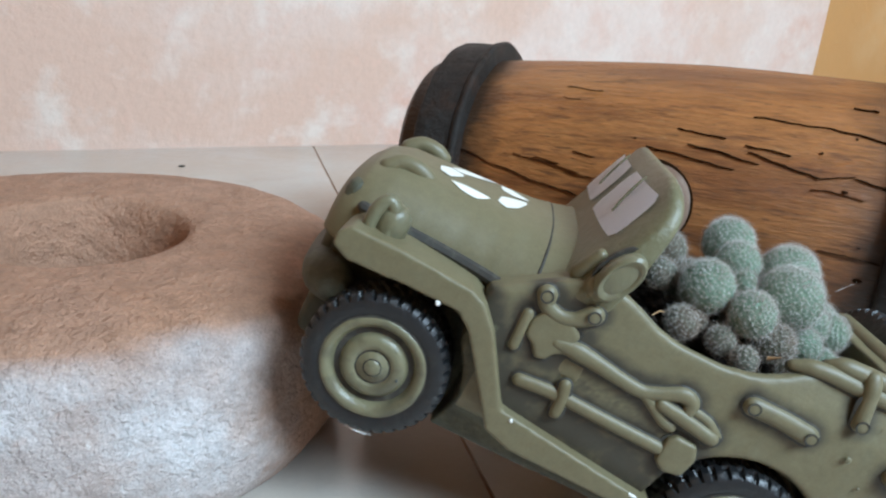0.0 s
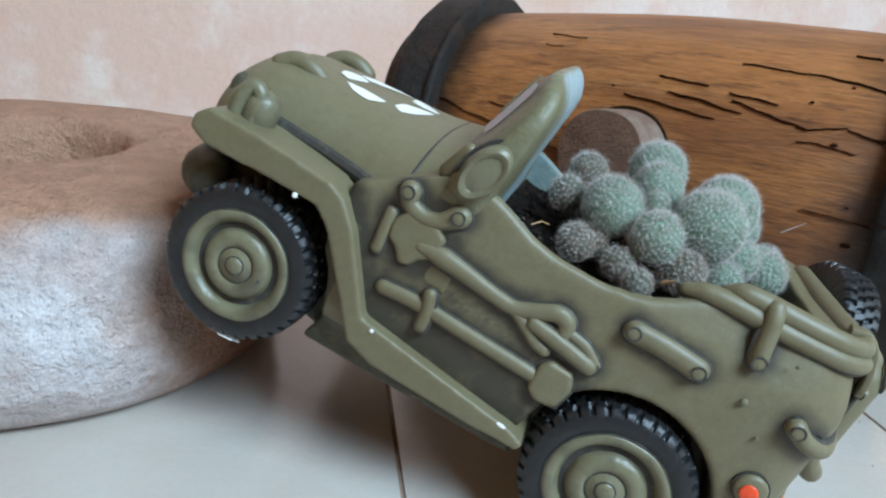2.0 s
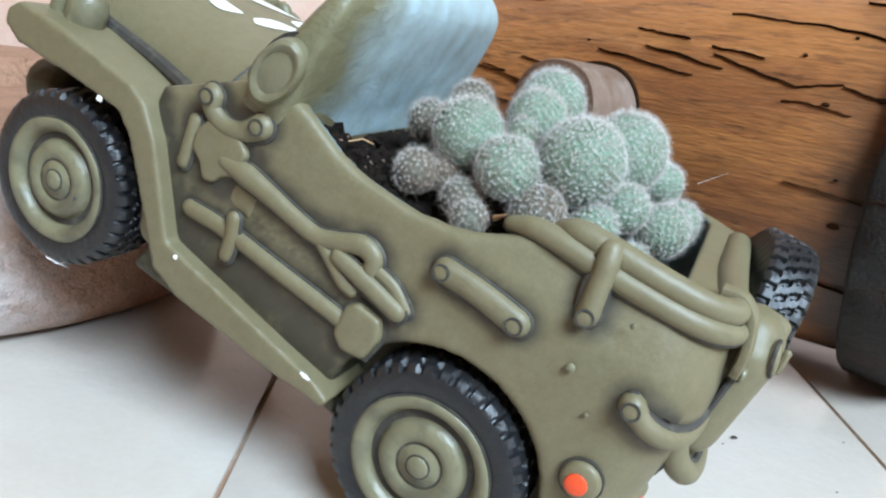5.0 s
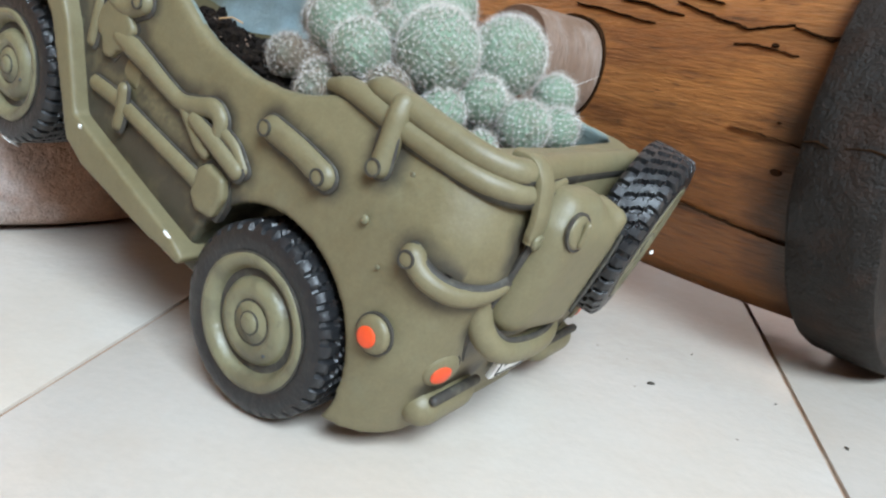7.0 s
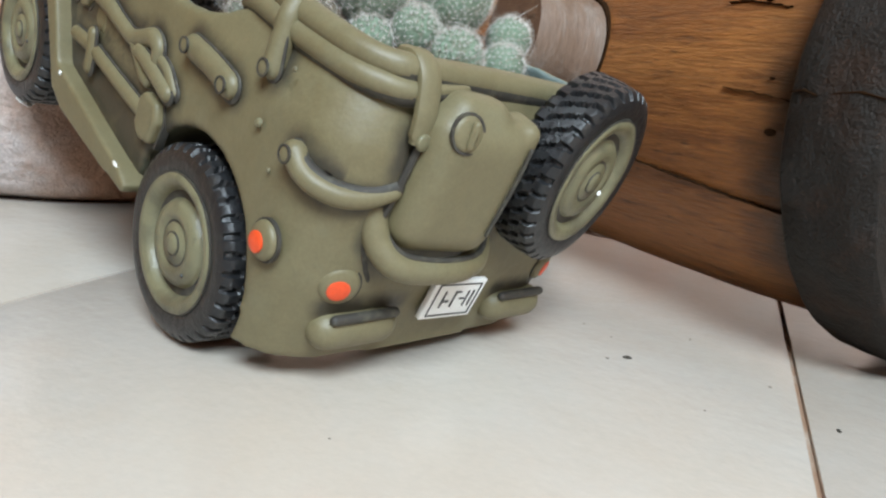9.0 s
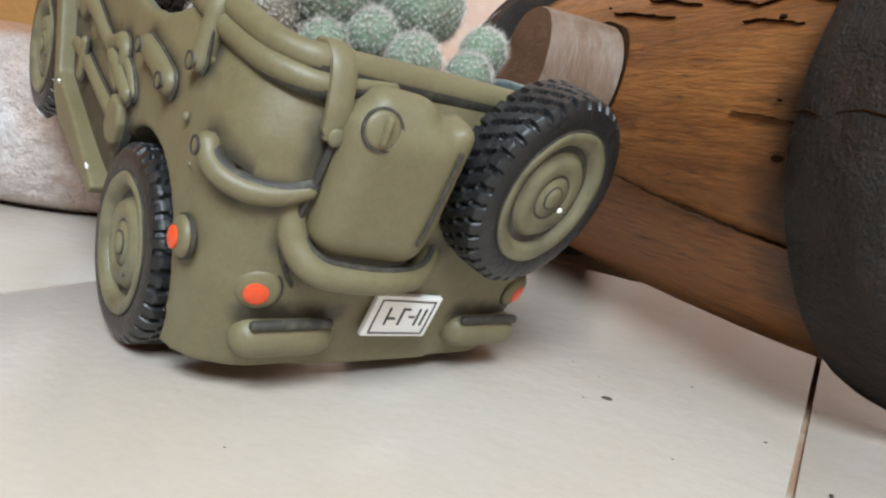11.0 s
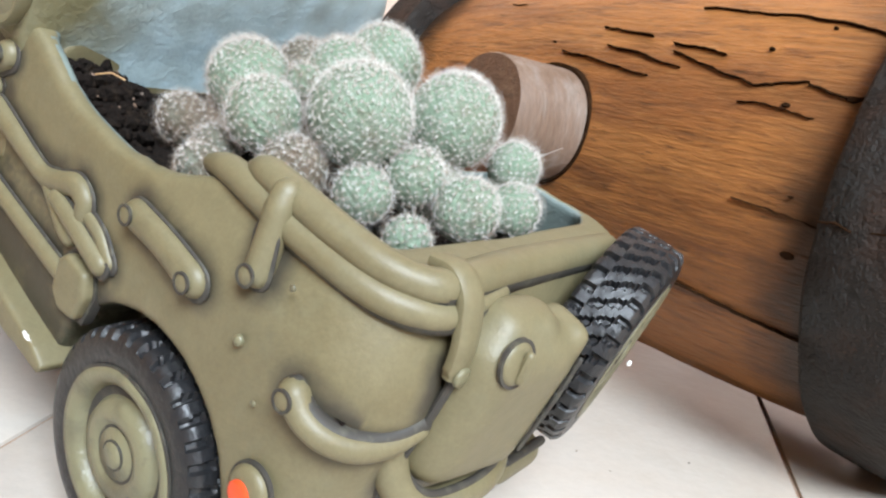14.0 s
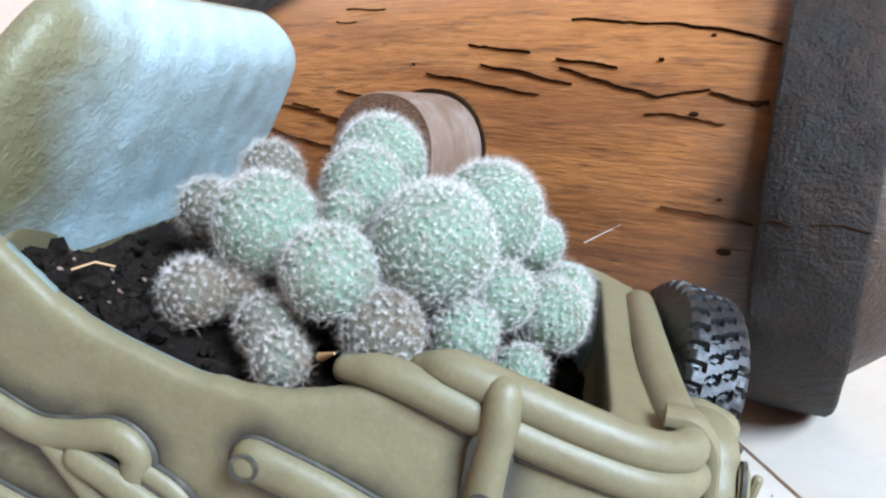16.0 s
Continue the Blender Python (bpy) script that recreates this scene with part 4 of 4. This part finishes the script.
strap_line = spline([mm(-46, -24.5, 101.2), mm(-52, -24.8, 102.4), mm(-57.2, -25, 99), mm(-60.4, -25, 93), mm(-62.6, -25, 87), mm(-63.6, -25.2, 80.0)], 6)
strap_bm = bmesh.new()
strap_rows = []
for i, p in enumerate(strap_line):
    along = (strap_line[min(i + 1, len(strap_line) - 1)] - strap_line[max(i - 1, 0)]).normalized()
    across = Vector((-0.12, -0.99, 0.0)).normalized()
    out = along.cross(across) * -1
    half = 0.0040 if i < len(strap_line) - 2 else 0.0030
    strap_rows.append([strap_bm.verts.new(p + across * half * math.cos(a) + out * 0.0020 * math.copysign(abs(math.sin(a)) ** 0.6, math.sin(a))) for a in np.linspace(0, 6.283185, 17)[:-1]])
for a, b in zip(strap_rows, strap_rows[1:]):
    for k in range(16):
        strap_bm.faces.new((a[k], a[(k + 1) % 16], b[(k + 1) % 16], b[k]))
strap_bm.faces.new(strap_rows[0])
strap_bm.faces.new(strap_rows[-1])
bmesh.ops.recalc_face_normals(strap_bm, faces=strap_bm.faces)
strap = part("strap", strap_bm, OLIVE, jeep, "olive strap buckled over the canvas roll")
part("bolt", disc(mm(-65.2, -25.2, 81.6), 0.0027, 0.0012, (-1, 0, 0.1)), OLIVE_PALE, strap, "pale worn rivet")

# ---- tail: can, holder, lamps, plate ----
can_bm = merge(rbox(mm(-65, -47, 69), mm(22, 41, 50), 0.0098, 5), rbox(mm(-63.5, -44, 89), mm(17, 26, 18), 0.0075, 4), rbox(mm(-66, -63, 75), mm(16, 8, 40), 0.0035, 3))
moved(can_bm, Matrix.Translation(mm(-65, -47, 0)) @ pose(0, 0, 0, 0, 0, -8) @ Matrix.Translation(mm(65, 47, 0)))
can = part("jerry_can", baked("jerry_can", can_bm, [OLIVE], 0.0012, 14), None, jeep, "olive moulded jerry can on the tail")
part("cap", disc(mm(-70.6, -34.5, 88.5), 0.0056, 0.0026, (-0.93, 0.15, 0.35)), OLIVE, can)
part("cap_bar", tube([mm(-73.6, -34.5, 92.6), mm(-74.4, -34.3, 86.2)], 0.0013, 8), OLIVE, can)
part("wash_line", lathe_ring(mm(-71.8, -34.4, 89), 0.0059, 0.0005, (-0.93, 0.15, 0.35)), WASH, can)
part("wash_line", tube(spline([mm(-77.6, -60, 88), mm(-78.2, -59.5, 75), mm(-78.0, -58.5, 56)], 6), 0.0007, 8), WASH, can)
holder_line = spline([mm(-62, -22, 56), mm(-68, -24.5, 46), mm(-74, -30, 41), mm(-76.5, -42, 39.5), mm(-76.5, -58, 39), mm(-73, -70, 40), mm(-63, -80, 43)], 7)
holder = part("can_holder", baked("can_holder", tube([p + Vector((0.0026, 0, 0)) for p in holder_line], 0.0048, 14), [OLIVE], 0.0012, 5), None, jeep, "olive moulded holder under the can")
part("wash_line", tube([p + Vector((0.0024, -0.0010, 0.0043)) for p in holder_line], 0.0012, 10), WASH, holder)


part("tail_crease", tube(spline([mm(-63.9, -26, 80), mm(-64.2, -25, 68), mm(-64.0, -23.5, 54), mm(-63.6, -22, 44), mm(-63.2, -26, 35), mm(-63, -30, 29)], 6), 0.0013, 8), WASH, jeep, "dark wash in the crease beside the can")


def tail_lamp(x, y, z, axis, r):
    a = Vector(axis).normalized()
    lamp = part("tail_lamp", disc(mm(x, y, z) - a * 0.001, r * 0.001, 0.0036, a, 28, 0.8), OLIVE, jeep, "olive tail lamp boss")
    part("wash_line", lathe_ring(mm(x, y, z), r * 0.001, 0.0007, a), WASH, lamp)
    part("lens", disc(mm(x, y, z) + a * 0.0030 + Vector((0.0006, 0, -0.0008)), r * 0.00055, 0.0010, a, 20, 0.6), RED_PAINT, lamp, "orange-red painted lens")


tail_lamp(-44.2, -0.8, 32.8, (0, 1, 0), 6.6)
tail_lamp(-61.5, -20, 27, (-0.93, 0.36, 0), 7.2)
tail_lamp(-61.5, -130, 27, (-0.95, -0.3, 0), 7.0)
for y0, y1 in ((-21, -47), (-108, -133)):
    bump = part("bumperette", baked("bumperette", tube([mm(-62, y0 - 2, 8), mm(-62, y1 + 2, 8)], 0.0075, 16), [OLIVE], 0.0012, 4), None, jeep, "rounded olive bumperette")
    part("wash_line", tube([mm(-66.2, y0, 15), mm(-66.4, y1, 15.5)], 0.0019, 10), WASH, bump, "dark slot over the bumperette")

plate = part("number_plate", rbox(mm(-65.5, -76.5, 17.8), mm(2.4, 29, 18), 0.0006, 2, pose(0, 0, 0, 3, 0, 0)), PLATE_PAINT, jeep, "white plate with dark bars in a thin dark border")
for cy, cz, sy, sz in ((-76.5, 7.2, 24, 0.4), (-76.5, -7.2, 24, 0.4), (-64.6, 0, 0.4, 14), (-88.4, 0, 0.4, 14), (-69.6, 0.3, 0.7, 7.6), (-71.6, -0.6, 3.4, 0.8), (-75.6, 0.3, 0.8, 7.6), (-77.2, 3.6, 2.6, 0.7), (-80.4, 0.3, 2.4, 0.7), (-83.0, 0.3, 0.7, 7.4), (-85.8, 0.3, 0.7, 7.4)):
    part("plate_bar", rbox(mm(-1.35, cy + 76.5, cz), mm(0.5, sy, sz), 0, 1, None), INK, plate).matrix_local = Matrix.Translation(mm(-65.5, -76.5, 17.8)) @ pose(0, 0, 0, 3, 0, 0)


# ---- wheels ----
def make_wheel(label, R, rim_r, slots=36):
    base = new("wheel")
    base.parent = jeep
    base["label"] = label
    prof = [(rim_r - 6, -2), (rim_r - 1, 0.2), (rim_r + 1.5, 1.4), ((rim_r + R) / 2, 1.6), (R - 3.2, 0.9), (R - 1.9, 0.1), (R - 0.7, -1.2)]
    prof += [(R - 0.4 * abs(y + 12.25) / 10.5, y) for y in np.linspace(-2.0, -22.5, 28)]
    prof += [(R - 0.7, -23.3), (R - 1.9, -24.6), (rim_r, -26), (rim_r - 6, -26)]
    seg = slots * 8
    bm = lathe([(a * 0.001, b * 0.001) for a, b in prof], seg, closed=True)
    for v in bm.verts:
        r = math.hypot(v.co.x, v.co.z) * 1000
        y = v.co.y * 1000
        if r > R - 2.4:
            lane = min(3, max(0, int((-y) / 6.1)))
            within = (-y) / 6.1 - lane
            turn = (math.atan2(v.co.z, v.co.x) / 6.283185 * slots + (0.5 if lane % 2 else 0.0) + (0.35 * (within - 0.5) if lane in (1, 2) else 0)) % 1.0
            if turn < 0.36 and not (within > 0.86 and lane < 3):
                k = 1 - 1.9 / r
                v.co.x, v.co.z = v.co.x * k, v.co.z * k
    tyre = part("tyre", bm, RUBBER, base, "glossy black painted tyre with block tread", 35)
    s = rim_r / 26.2
    rp = [(0, 2.6), (3.4, 2.5), (4.1, 1.7), (4.5, 1.2), (7.6, 1.2), (8.2, 0.4), (8.8, 0.4), (9.6, 1.3), (12, 1.7), (15.2, 1.0), (16.6, -1.0), (17.6, -2.6), (19.4, -2.8), (20.6, -0.6), (21.6, 1.0), (23.6, 2.2), (25.6, 2.3), (26.8, 1.2), (26.8, -2), (0, -4)]
    bm = lathe([(a * s * 0.001, b * 0.001) for a, b in rp], 72)
    for v in bm.verts:
        a = math.atan2(v.co.z, v.co.x)
        if math.hypot(v.co.x, v.co.z) > 0.0225 * s:
            k = 1 + 0.022 * noise.noise((math.cos(a) * 2.1 + R, math.sin(a) * 2.1, R))
            v.co.x, v.co.z = v.co.x * k, v.co.z * k
    rim = part("rim", bm, OLIVE_PALE, base, "olive dished rim with worn paint", 60)
    for r, t, y in ((18.3, 1.7, -2.1), (8.5, 0.6, 0.35), (4.3, 0.35, 1.5), (26.4, 0.7, 1.4)):
        part("wash_line", lathe([((r - t) * s * 0.001, (y - 0.5) * 0.001), ((r - t) * s * 0.001, (y + 0.25) * 0.001), ((r + t) * s * 0.001, (y + 0.25) * 0.001), ((r + t) * s * 0.001, (y - 0.5) * 0.001)], 56, closed=True), WASH, rim)
    part("valve_hole", disc(Vector((-0.0118 * s, 0.0013, -0.0062 * s)), 0.0007, 0.0007, (0, 1, 0), 12), INK, rim)
    return base


wheel = make_wheel("black tyred wheel with an olive rim", 36.6, 25.4)
wheel.matrix_local = pose(0.0, 0.0005, 0.0)
for m in (pose(0.1794, 0.0, 0.0, 0, 25, 0) @ Matrix.Diagonal((0.96, 1, 0.96, 1)), pose(0.0, -0.1485, 0.0, 0, 0, 180), pose(0.1794, -0.148, 0.0, 0, 40, 180) @ Matrix.Diagonal((0.96, 1, 0.96, 1))):
    copy_thing(wheel, m)
SPARE_N = Vector((-0.987, -0.150, 0.03)).normalized()
spare = copy_thing(wheel, Matrix.Translation(mm(-75.4, -107.5, 76.7)) @ Vector((0, 1, 0)).rotation_difference(SPARE_N).to_matrix().to_4x4() @ Matrix.Diagonal((0.985, 0.74, 0.985, 1)))
spare.name, spare["label"] = "spare_wheel", "spare wheel standing on the tail"

# worn chips that show the white cast underneath
for c, s, n in (((113.9, 5.2, 9.2), (1.0, 0.6, 0.8), 3), ((50.5, 4.3, 2.4), (3.4, 0.7, 1.0), 5), ((173.2, -4.0, -34.2), (7.0, 3.5, 1.2), 9), ((-78.6, -77, 65.7), (0.6, 1.2, 1.8), 11), ((-79.6, -110, 74), (0.7, 0.8, 0.9), 12), ((167, 4.8, 43.5), (1.2, 0.8, 1.2), 14)):
    bm = bmesh.new()
    bmesh.ops.create_icosphere(bm, subdivisions=3, radius=1.0)
    for v in bm.verts:
        v.co *= 1 + 0.5 * noise.noise(v.co * 1.7 + Vector((n, 0, 0)))
        v.co = Vector((v.co.x * s[0], v.co.y * s[1], v.co.z * s[2])) * 0.001
    part("paint_chip", moved(bm, Matrix.Translation(mm(*c))), CHIP, jeep, "small white chip in the paint")
for x, y, z, r in ((-22.3, -0.6, 62, 1.5), (-30, -0.8, 84, 0.9), (-34, -0.6, 52, 0.8)):
    part("pimple", disc(mm(x, y, z), r * 0.001, r * 0.0007, (0, 1, 0), 14, 2.0), OLIVE_PALE, jeep)

# ---- soil ----
rng = np.random.default_rng(4)


def soil_z(x, y):
    return 65.0 + 4 * noise.noise((x * 0.03, y * 0.03, 2)) + 10.0 * math.exp(-((x - 88) ** 2 + (y + 16) ** 2) / 220) - 2.0 * (x < -30)


def soil_mesh():
    bm = bmesh.new()
    nx, ny = 90, 84
    g = [[bm.verts.new(mm(x, y, soil_z(x, y) + 2.2 * noise.noise((x * 0.22, y * 0.22, 7)) + 1.2 * noise.noise((x * 0.9, y * 0.9, 3)))) for x in np.linspace(-55, 97, nx)] for y in np.linspace(-5, -143, ny)]
    for j in range(ny - 1):
        for i in range(nx - 1):
            bm.faces.new((g[j][i], g[j][i + 1], g[j + 1][i + 1], g[j + 1][i]))
    low = rbox(mm(20, -74, 57), mm(146, 132, 6), 0)
    crumbs = []
    for k in range(900):
        x, y = rng.uniform(-50, 92), rng.uniform(-139, -10)
        if k < 320:
            x, y = rng.normal(80, 8), rng.normal(-22, 9)
        if not (-51 < x < 92 and -140 < y < -9):
            continue
        r = rng.uniform(0.5, 1.6) + 1.6 * rng.random() ** 5
        b = bmesh.new()
        bmesh.ops.create_icosphere(b, subdivisions=1, radius=r * 0.001)
        for v in b.verts:
            v.co *= rng.uniform(0.55, 1.3)
        crumbs.append(moved(b, Matrix.Translation(mm(x, y, soil_z(x, y) + r * 0.7))))
    return merge(bm, low, *crumbs)


soil = new("potting_soil", mesh_of("potting_soil", soil_mesh(), SOIL, 40))
soil.matrix_world = JEEP
tagged(soil, "dark crumbly potting soil inside the jeep planter", "soil", kind="stuff")

bits = []
for k in range(24):
    x, y = rng.normal(82, 9), rng.normal(-22, 10)
    if 62 < x < 93 and -60 < y < -9:
        b = bmesh.new()
        bmesh.ops.create_icosphere(b, subdivisions=1, radius=rng.uniform(0.0003, 0.0008))
        for v in b.verts:
            v.co *= rng.uniform(0.6, 1.4)
        bits.append(moved(b, Matrix.Translation(mm(x, y, soil_z(x, y) + 2.6))))
grit = new("pale_grit", mesh_of("pale_grit", merge(*bits), END_WOOD, 40))
grit.matrix_world = JEEP
tagged(grit, "tiny pale grit scattered on the potting soil", "grit", kind="stuff")

# ---- cactus clump ----
STEMS = [(14.6, -53.3, 104.2, 15.0, 0.10), (6.2, -87.5, 109.4, 14.8, 0.10), (41.7, -87.6, 110.0, 12.8, 0.20), (39.5, -67.7, 105.6, 10.8, 0.30), (53.9, -46.4, 92.6, 12.6, 0.35), (32.8, -36.2, 92.4, 10.7, 0.28),
         (60.2, -32.7, 74.4, 7.7, 0.55), (69.1, -81.7, 94.5, 8.8, 0.50), (73.0, -56.4, 86.0, 7.6, 0.60), (37.9, -51.6, 102.0, 5.2, 0.40), (-6.0, -62.8, 96.4, 8.4, 0.15), (-21.1, -72.6, 94.4, 9.6, 0.20),
         (-24.1, -95.5, 95.0, 8.4, 0.20), (-10.2, -109.5, 102.0, 8.6, 0.10), (-1.6, -48.6, 87.8, 8.2, 0.25), (16.0, -37.4, 84.6, 9.4, 0.45), (40.7, -31.0, 76.0, 6.7, 0.60), (31.8, -18.9, 76.0, 5.8, 0.60),
         (-18.4, -54.5, 83.2, 6.6, 0.40), (30, -62, 89, 12.0, 0.5), (22, -92, 92, 12.0, 0.4), (56, -72, 85, 11.0, 0.6), (-2, -80, 88, 11.0, 0.4), (6, -30, 77, 6.0, 0.5), (-16, -104, 87, 8.0, 0.3), (54, -40, 77, 6.5, 0.6)]
cactus = thing("cactus", JEEP, "clump of round green cactus heads thick with white spines", "cactus")


def stem_mesh(x, y, z, r, dusty, seed):
    """A head swollen into low warts, longer along the way it grows."""
    gen = np.random.default_rng(seed)
    grow = (Vector((x, y, z)) - Vector((22, -68, 62))).normalized()
    turn = Vector((0, 0, 1)).rotation_difference((grow * 0.7 + Vector((0.30, 0.05, 0.95))).normalized()).to_matrix().to_4x4()
    m = Matrix.Translation(mm(x, y, z)) @ turn
    n = int(4 * math.pi * r * r / 4.4)
    i = np.arange(n)
    phi = np.arccos(1 - 2 * (i + 0.5) / n)
    th = i * 2.399963
    dots = np.stack([np.sin(phi) * np.cos(th), np.sin(phi) * np.sin(th), np.cos(phi)], 1)
    dots += gen.normal(0, 0.28 / r, dots.shape)
    dots /= np.linalg.norm(dots, axis=1)[:, None]
    bm = bmesh.new()
    bmesh.ops.create_icosphere(bm, subdivisions=5 if r > 9 else 4, radius=1.0)
    co = np.array([v.co for v in bm.verts])
    co /= np.linalg.norm(co, axis=1)[:, None]
    near = np.sqrt(np.maximum(0, 2 - 2 * (co @ dots.T).max(1))) * r
    swell = 1 + (0.60 * np.maximum(0, 1 - (near / 1.25) ** 2) - 0.25) / r
    swell *= 1 - 0.05 * np.exp(-((1 - co[:, 2]) / 0.03))
    pts = co * swell[:, None] * np.array([1, 1, 1.03]) * r * 0.001
    for v, q in zip(bm.verts, pts):
        v.co = q
    moved(bm, m)
    # spines: a star of fine bristles on each wart, denser and more upright at the crown
    vs, fs, brown_faces = [], [], []
    for d in dots:
        if d[2] < -0.6:
            continue
        p = d * (1 + 0.42 / r) * np.array([1, 1, 1.03]) * r
        t1 = np.cross(d, [0.3, 0.5, 0.81])
        t1 /= np.linalg.norm(t1)
        t2 = np.cross(d, t1)
        crown = max(0.0, d[2])
        # a woolly dot, then fine hairs spreading out of it
        b = len(vs)
        w = (0.10 + 0.40 * crown ** 4) * (1 - 0.75 * dusty) * gen.uniform(0.8, 1.2)
        vs += [p + t1 * w, p + t2 * w, p - t1 * w, p - t2 * w, p + d * w * 1.1]
        fs += [(b, b + 1, b + 4), (b + 1, b + 2, b + 4), (b + 2, b + 3, b + 4), (b + 3, b, b + 4)]
        k = int(30 + 46 * crown ** 3)
        for a in gen.uniform(0, 6.283, k):
            upright = gen.random() < 0.40
            lean = (gen.uniform(0.6, 1.4) if upright else gen.uniform(0.05, 0.40)) + 0.5 * crown ** 4
            way = t1 * np.cos(a) + t2 * np.sin(a) + d * lean
            way /= np.linalg.norm(way)
            side = np.cross(way, gen.normal(size=3))
            side /= np.linalg.norm(side) + 1e-9
            q = p + gen.normal(0, 0.15, 3)
            b = len(vs)
            wide = 0.028 if upright else 0.045
            vs += [q + side * wide, q - side * wide, q + way * (gen.uniform(1.6, 3.9) if upright else gen.uniform(1.0, 2.0))]
            fs.append((b, b + 1, b + 2))
            if gen.random() < (dusty + 0.12) * (1.0 if upright else 0.6) * (1.25 - 0.6 * d[2]):
                brown_faces.append(len(fs) - 1)
    me = bpy.data.meshes.new("bristle_cover")
    me.from_pydata([m @ (Vector(v) * 0.001) for v in vs], [], fs)
    me.materials.append(SPINE)
    me.materials.append(SPINE_BROWN)
    for f in brown_faces:
        me.polygons[f].material_index = 1
    return bm, me


for i, (x, y, z, r, dusty) in enumerate(STEMS):
    sb, sp = stem_mesh(x, y, z, r, dusty, 30 + i)
    st = part("stem", sb, CACTUS_DUSTY if dusty > 0.42 else CACTUS, cactus, "dusty brownish cactus head" if dusty > 0.42 else "", smooth=180)
    part("bristle_cover", sp, SPINE, st)
for pts, r in (([(24, -17.5, 82), (21, -14, 86)], [0.0011, 0.0003]), ([(80, -13, 77), (77, -16, 79.5), (74, -19, 79)], [0.0003] * 3)):
    straw = new("dry_straw", mesh_of("dry_straw", tube([mm(*p) for p in pts], r, 6, dome=False), STRAW, 60))
    straw.matrix_world = JEEP
    tagged(straw, "dry brown straw bit caught among the cacti", "straw")
thread = new("loose_hair", mesh_of("loose_hair", tube([mm(-22, -92, 113), mm(-29, -93, 122)], [0.00012, 0.00006], 5, dome=False), SPINE, 60))
thread.matrix_world = JEEP
tagged(thread, "long pale loose bristle sticking out of the cactus", "bristle")

# ---- crumbs on the floor ----
bits = []
for x, y, r in ((0.371, 0.3367, 0.0016), (0.453, 0.315, 0.0011), (-0.060, 1.093, 0.0035), (0.363, 0.330, 0.0006), (0.405, 0.300, 0.0006), (0.430, 0.345, 0.0008), (0.30, 0.20, 0.0005), (0.395, 0.385, 0.0007), (0.36, 0.36, 0.0005), (0.345, 0.37, 0.0006)):
    b = bmesh.new()
    bmesh.ops.create_icosphere(b, subdivisions=2, radius=r * (0.8 if r > 0.001 else 0.6))
    for v in b.verts:
        v.co = Vector((v.co.x * 1.7, v.co.y * 0.9, v.co.z * 0.45)) * (1 + 0.5 * noise.noise(v.co * 900))
    bits.append(moved(b, pose(x, y, r * 0.30, 0, 0, x * 3000)))
crumbs = new("floor_crumbs", mesh_of("floor_crumbs", merge(*bits), DIRT, 60))
tagged(crumbs, "tiny dark crumbs of dirt on the tiles", "dirt", kind="stuff")

# ---- window and door frames ----
# the doorway is unseen, added where the east fill stands
for name, bars, label in (("window_1", [(0.0, 1.24, -2.72, -2.66, 1.14, 1.20), (0.0, 1.24, -2.72, -2.66, 2.12, 2.18), (0.0, 0.06, -2.72, -2.66, 1.20, 2.12), (1.18, 1.24, -2.72, -2.66, 1.20, 2.12)], "brown wooden frame of the wide open window"),
                          ("door_1", [(2.64, 2.70, -0.81, -0.75, 0.0, 2.15), (2.64, 2.70, -2.35, -2.29, 0.0, 2.15), (2.64, 2.70, -2.29, -0.81, 2.09, 2.15)], "unseen brown wooden doorway frame, added beside the warm fill")):
    frame_ob = thing(name, ROOM, label, "window" if "window" in name else "door", kind="structure")
    for b in bars:
        part("frame_bar", block(*b), WINDOW_WOOD, frame_ob)

# ---- ground outside and tiled floor ----
floor = structure("floor", block(W0 - 0.15, W1 + 0.15, -DEEP - 0.15, 0.15, -0.06, -0.0016), GROUT, "cream glazed floor tiles with narrow brown joints", "floor")
ground = structure("ground", block(-60, 60, -60, 60, -0.30, -0.061), GROUT, "bare brown earth outside the room", "ground")
tile_bm = rbox((0, 0, -0.005), (0.2978, 0.8978, 0.010), 0.0007, 2)
tile_me = mesh_of("tile", tile_bm, TILE, 40)
wide_me = mesh_of("tile", rbox((0, 0, -0.005), (0.5978, 0.8978, 0.010), 0.0007, 2), TILE, 40)
inv = ROOM.inverted()
for i in range(-9, 12):
    for j in range(-5, 3):
        c = Vector((0.1415 + 0.30 * i + 0.15, 0.60 + 0.90 * j + 0.45, 0.0))
        wide = j == 0 and i == -2
        if j == 0 and i == -1:
            continue
        if wide:
            c.x += 0.15
        q = inv @ c
        if W0 - 0.1 < q.x < W1 + 0.1 and -DEEP - 0.4 < q.y < 0.3:
            t = new("tile", wide_me if wide else tile_me)
            t.parent = floor
            t.matrix_basis = inv @ pose(c.x, c.y, 0.0004 * noise.noise((i * 3.1, j * 1.7, 0)))
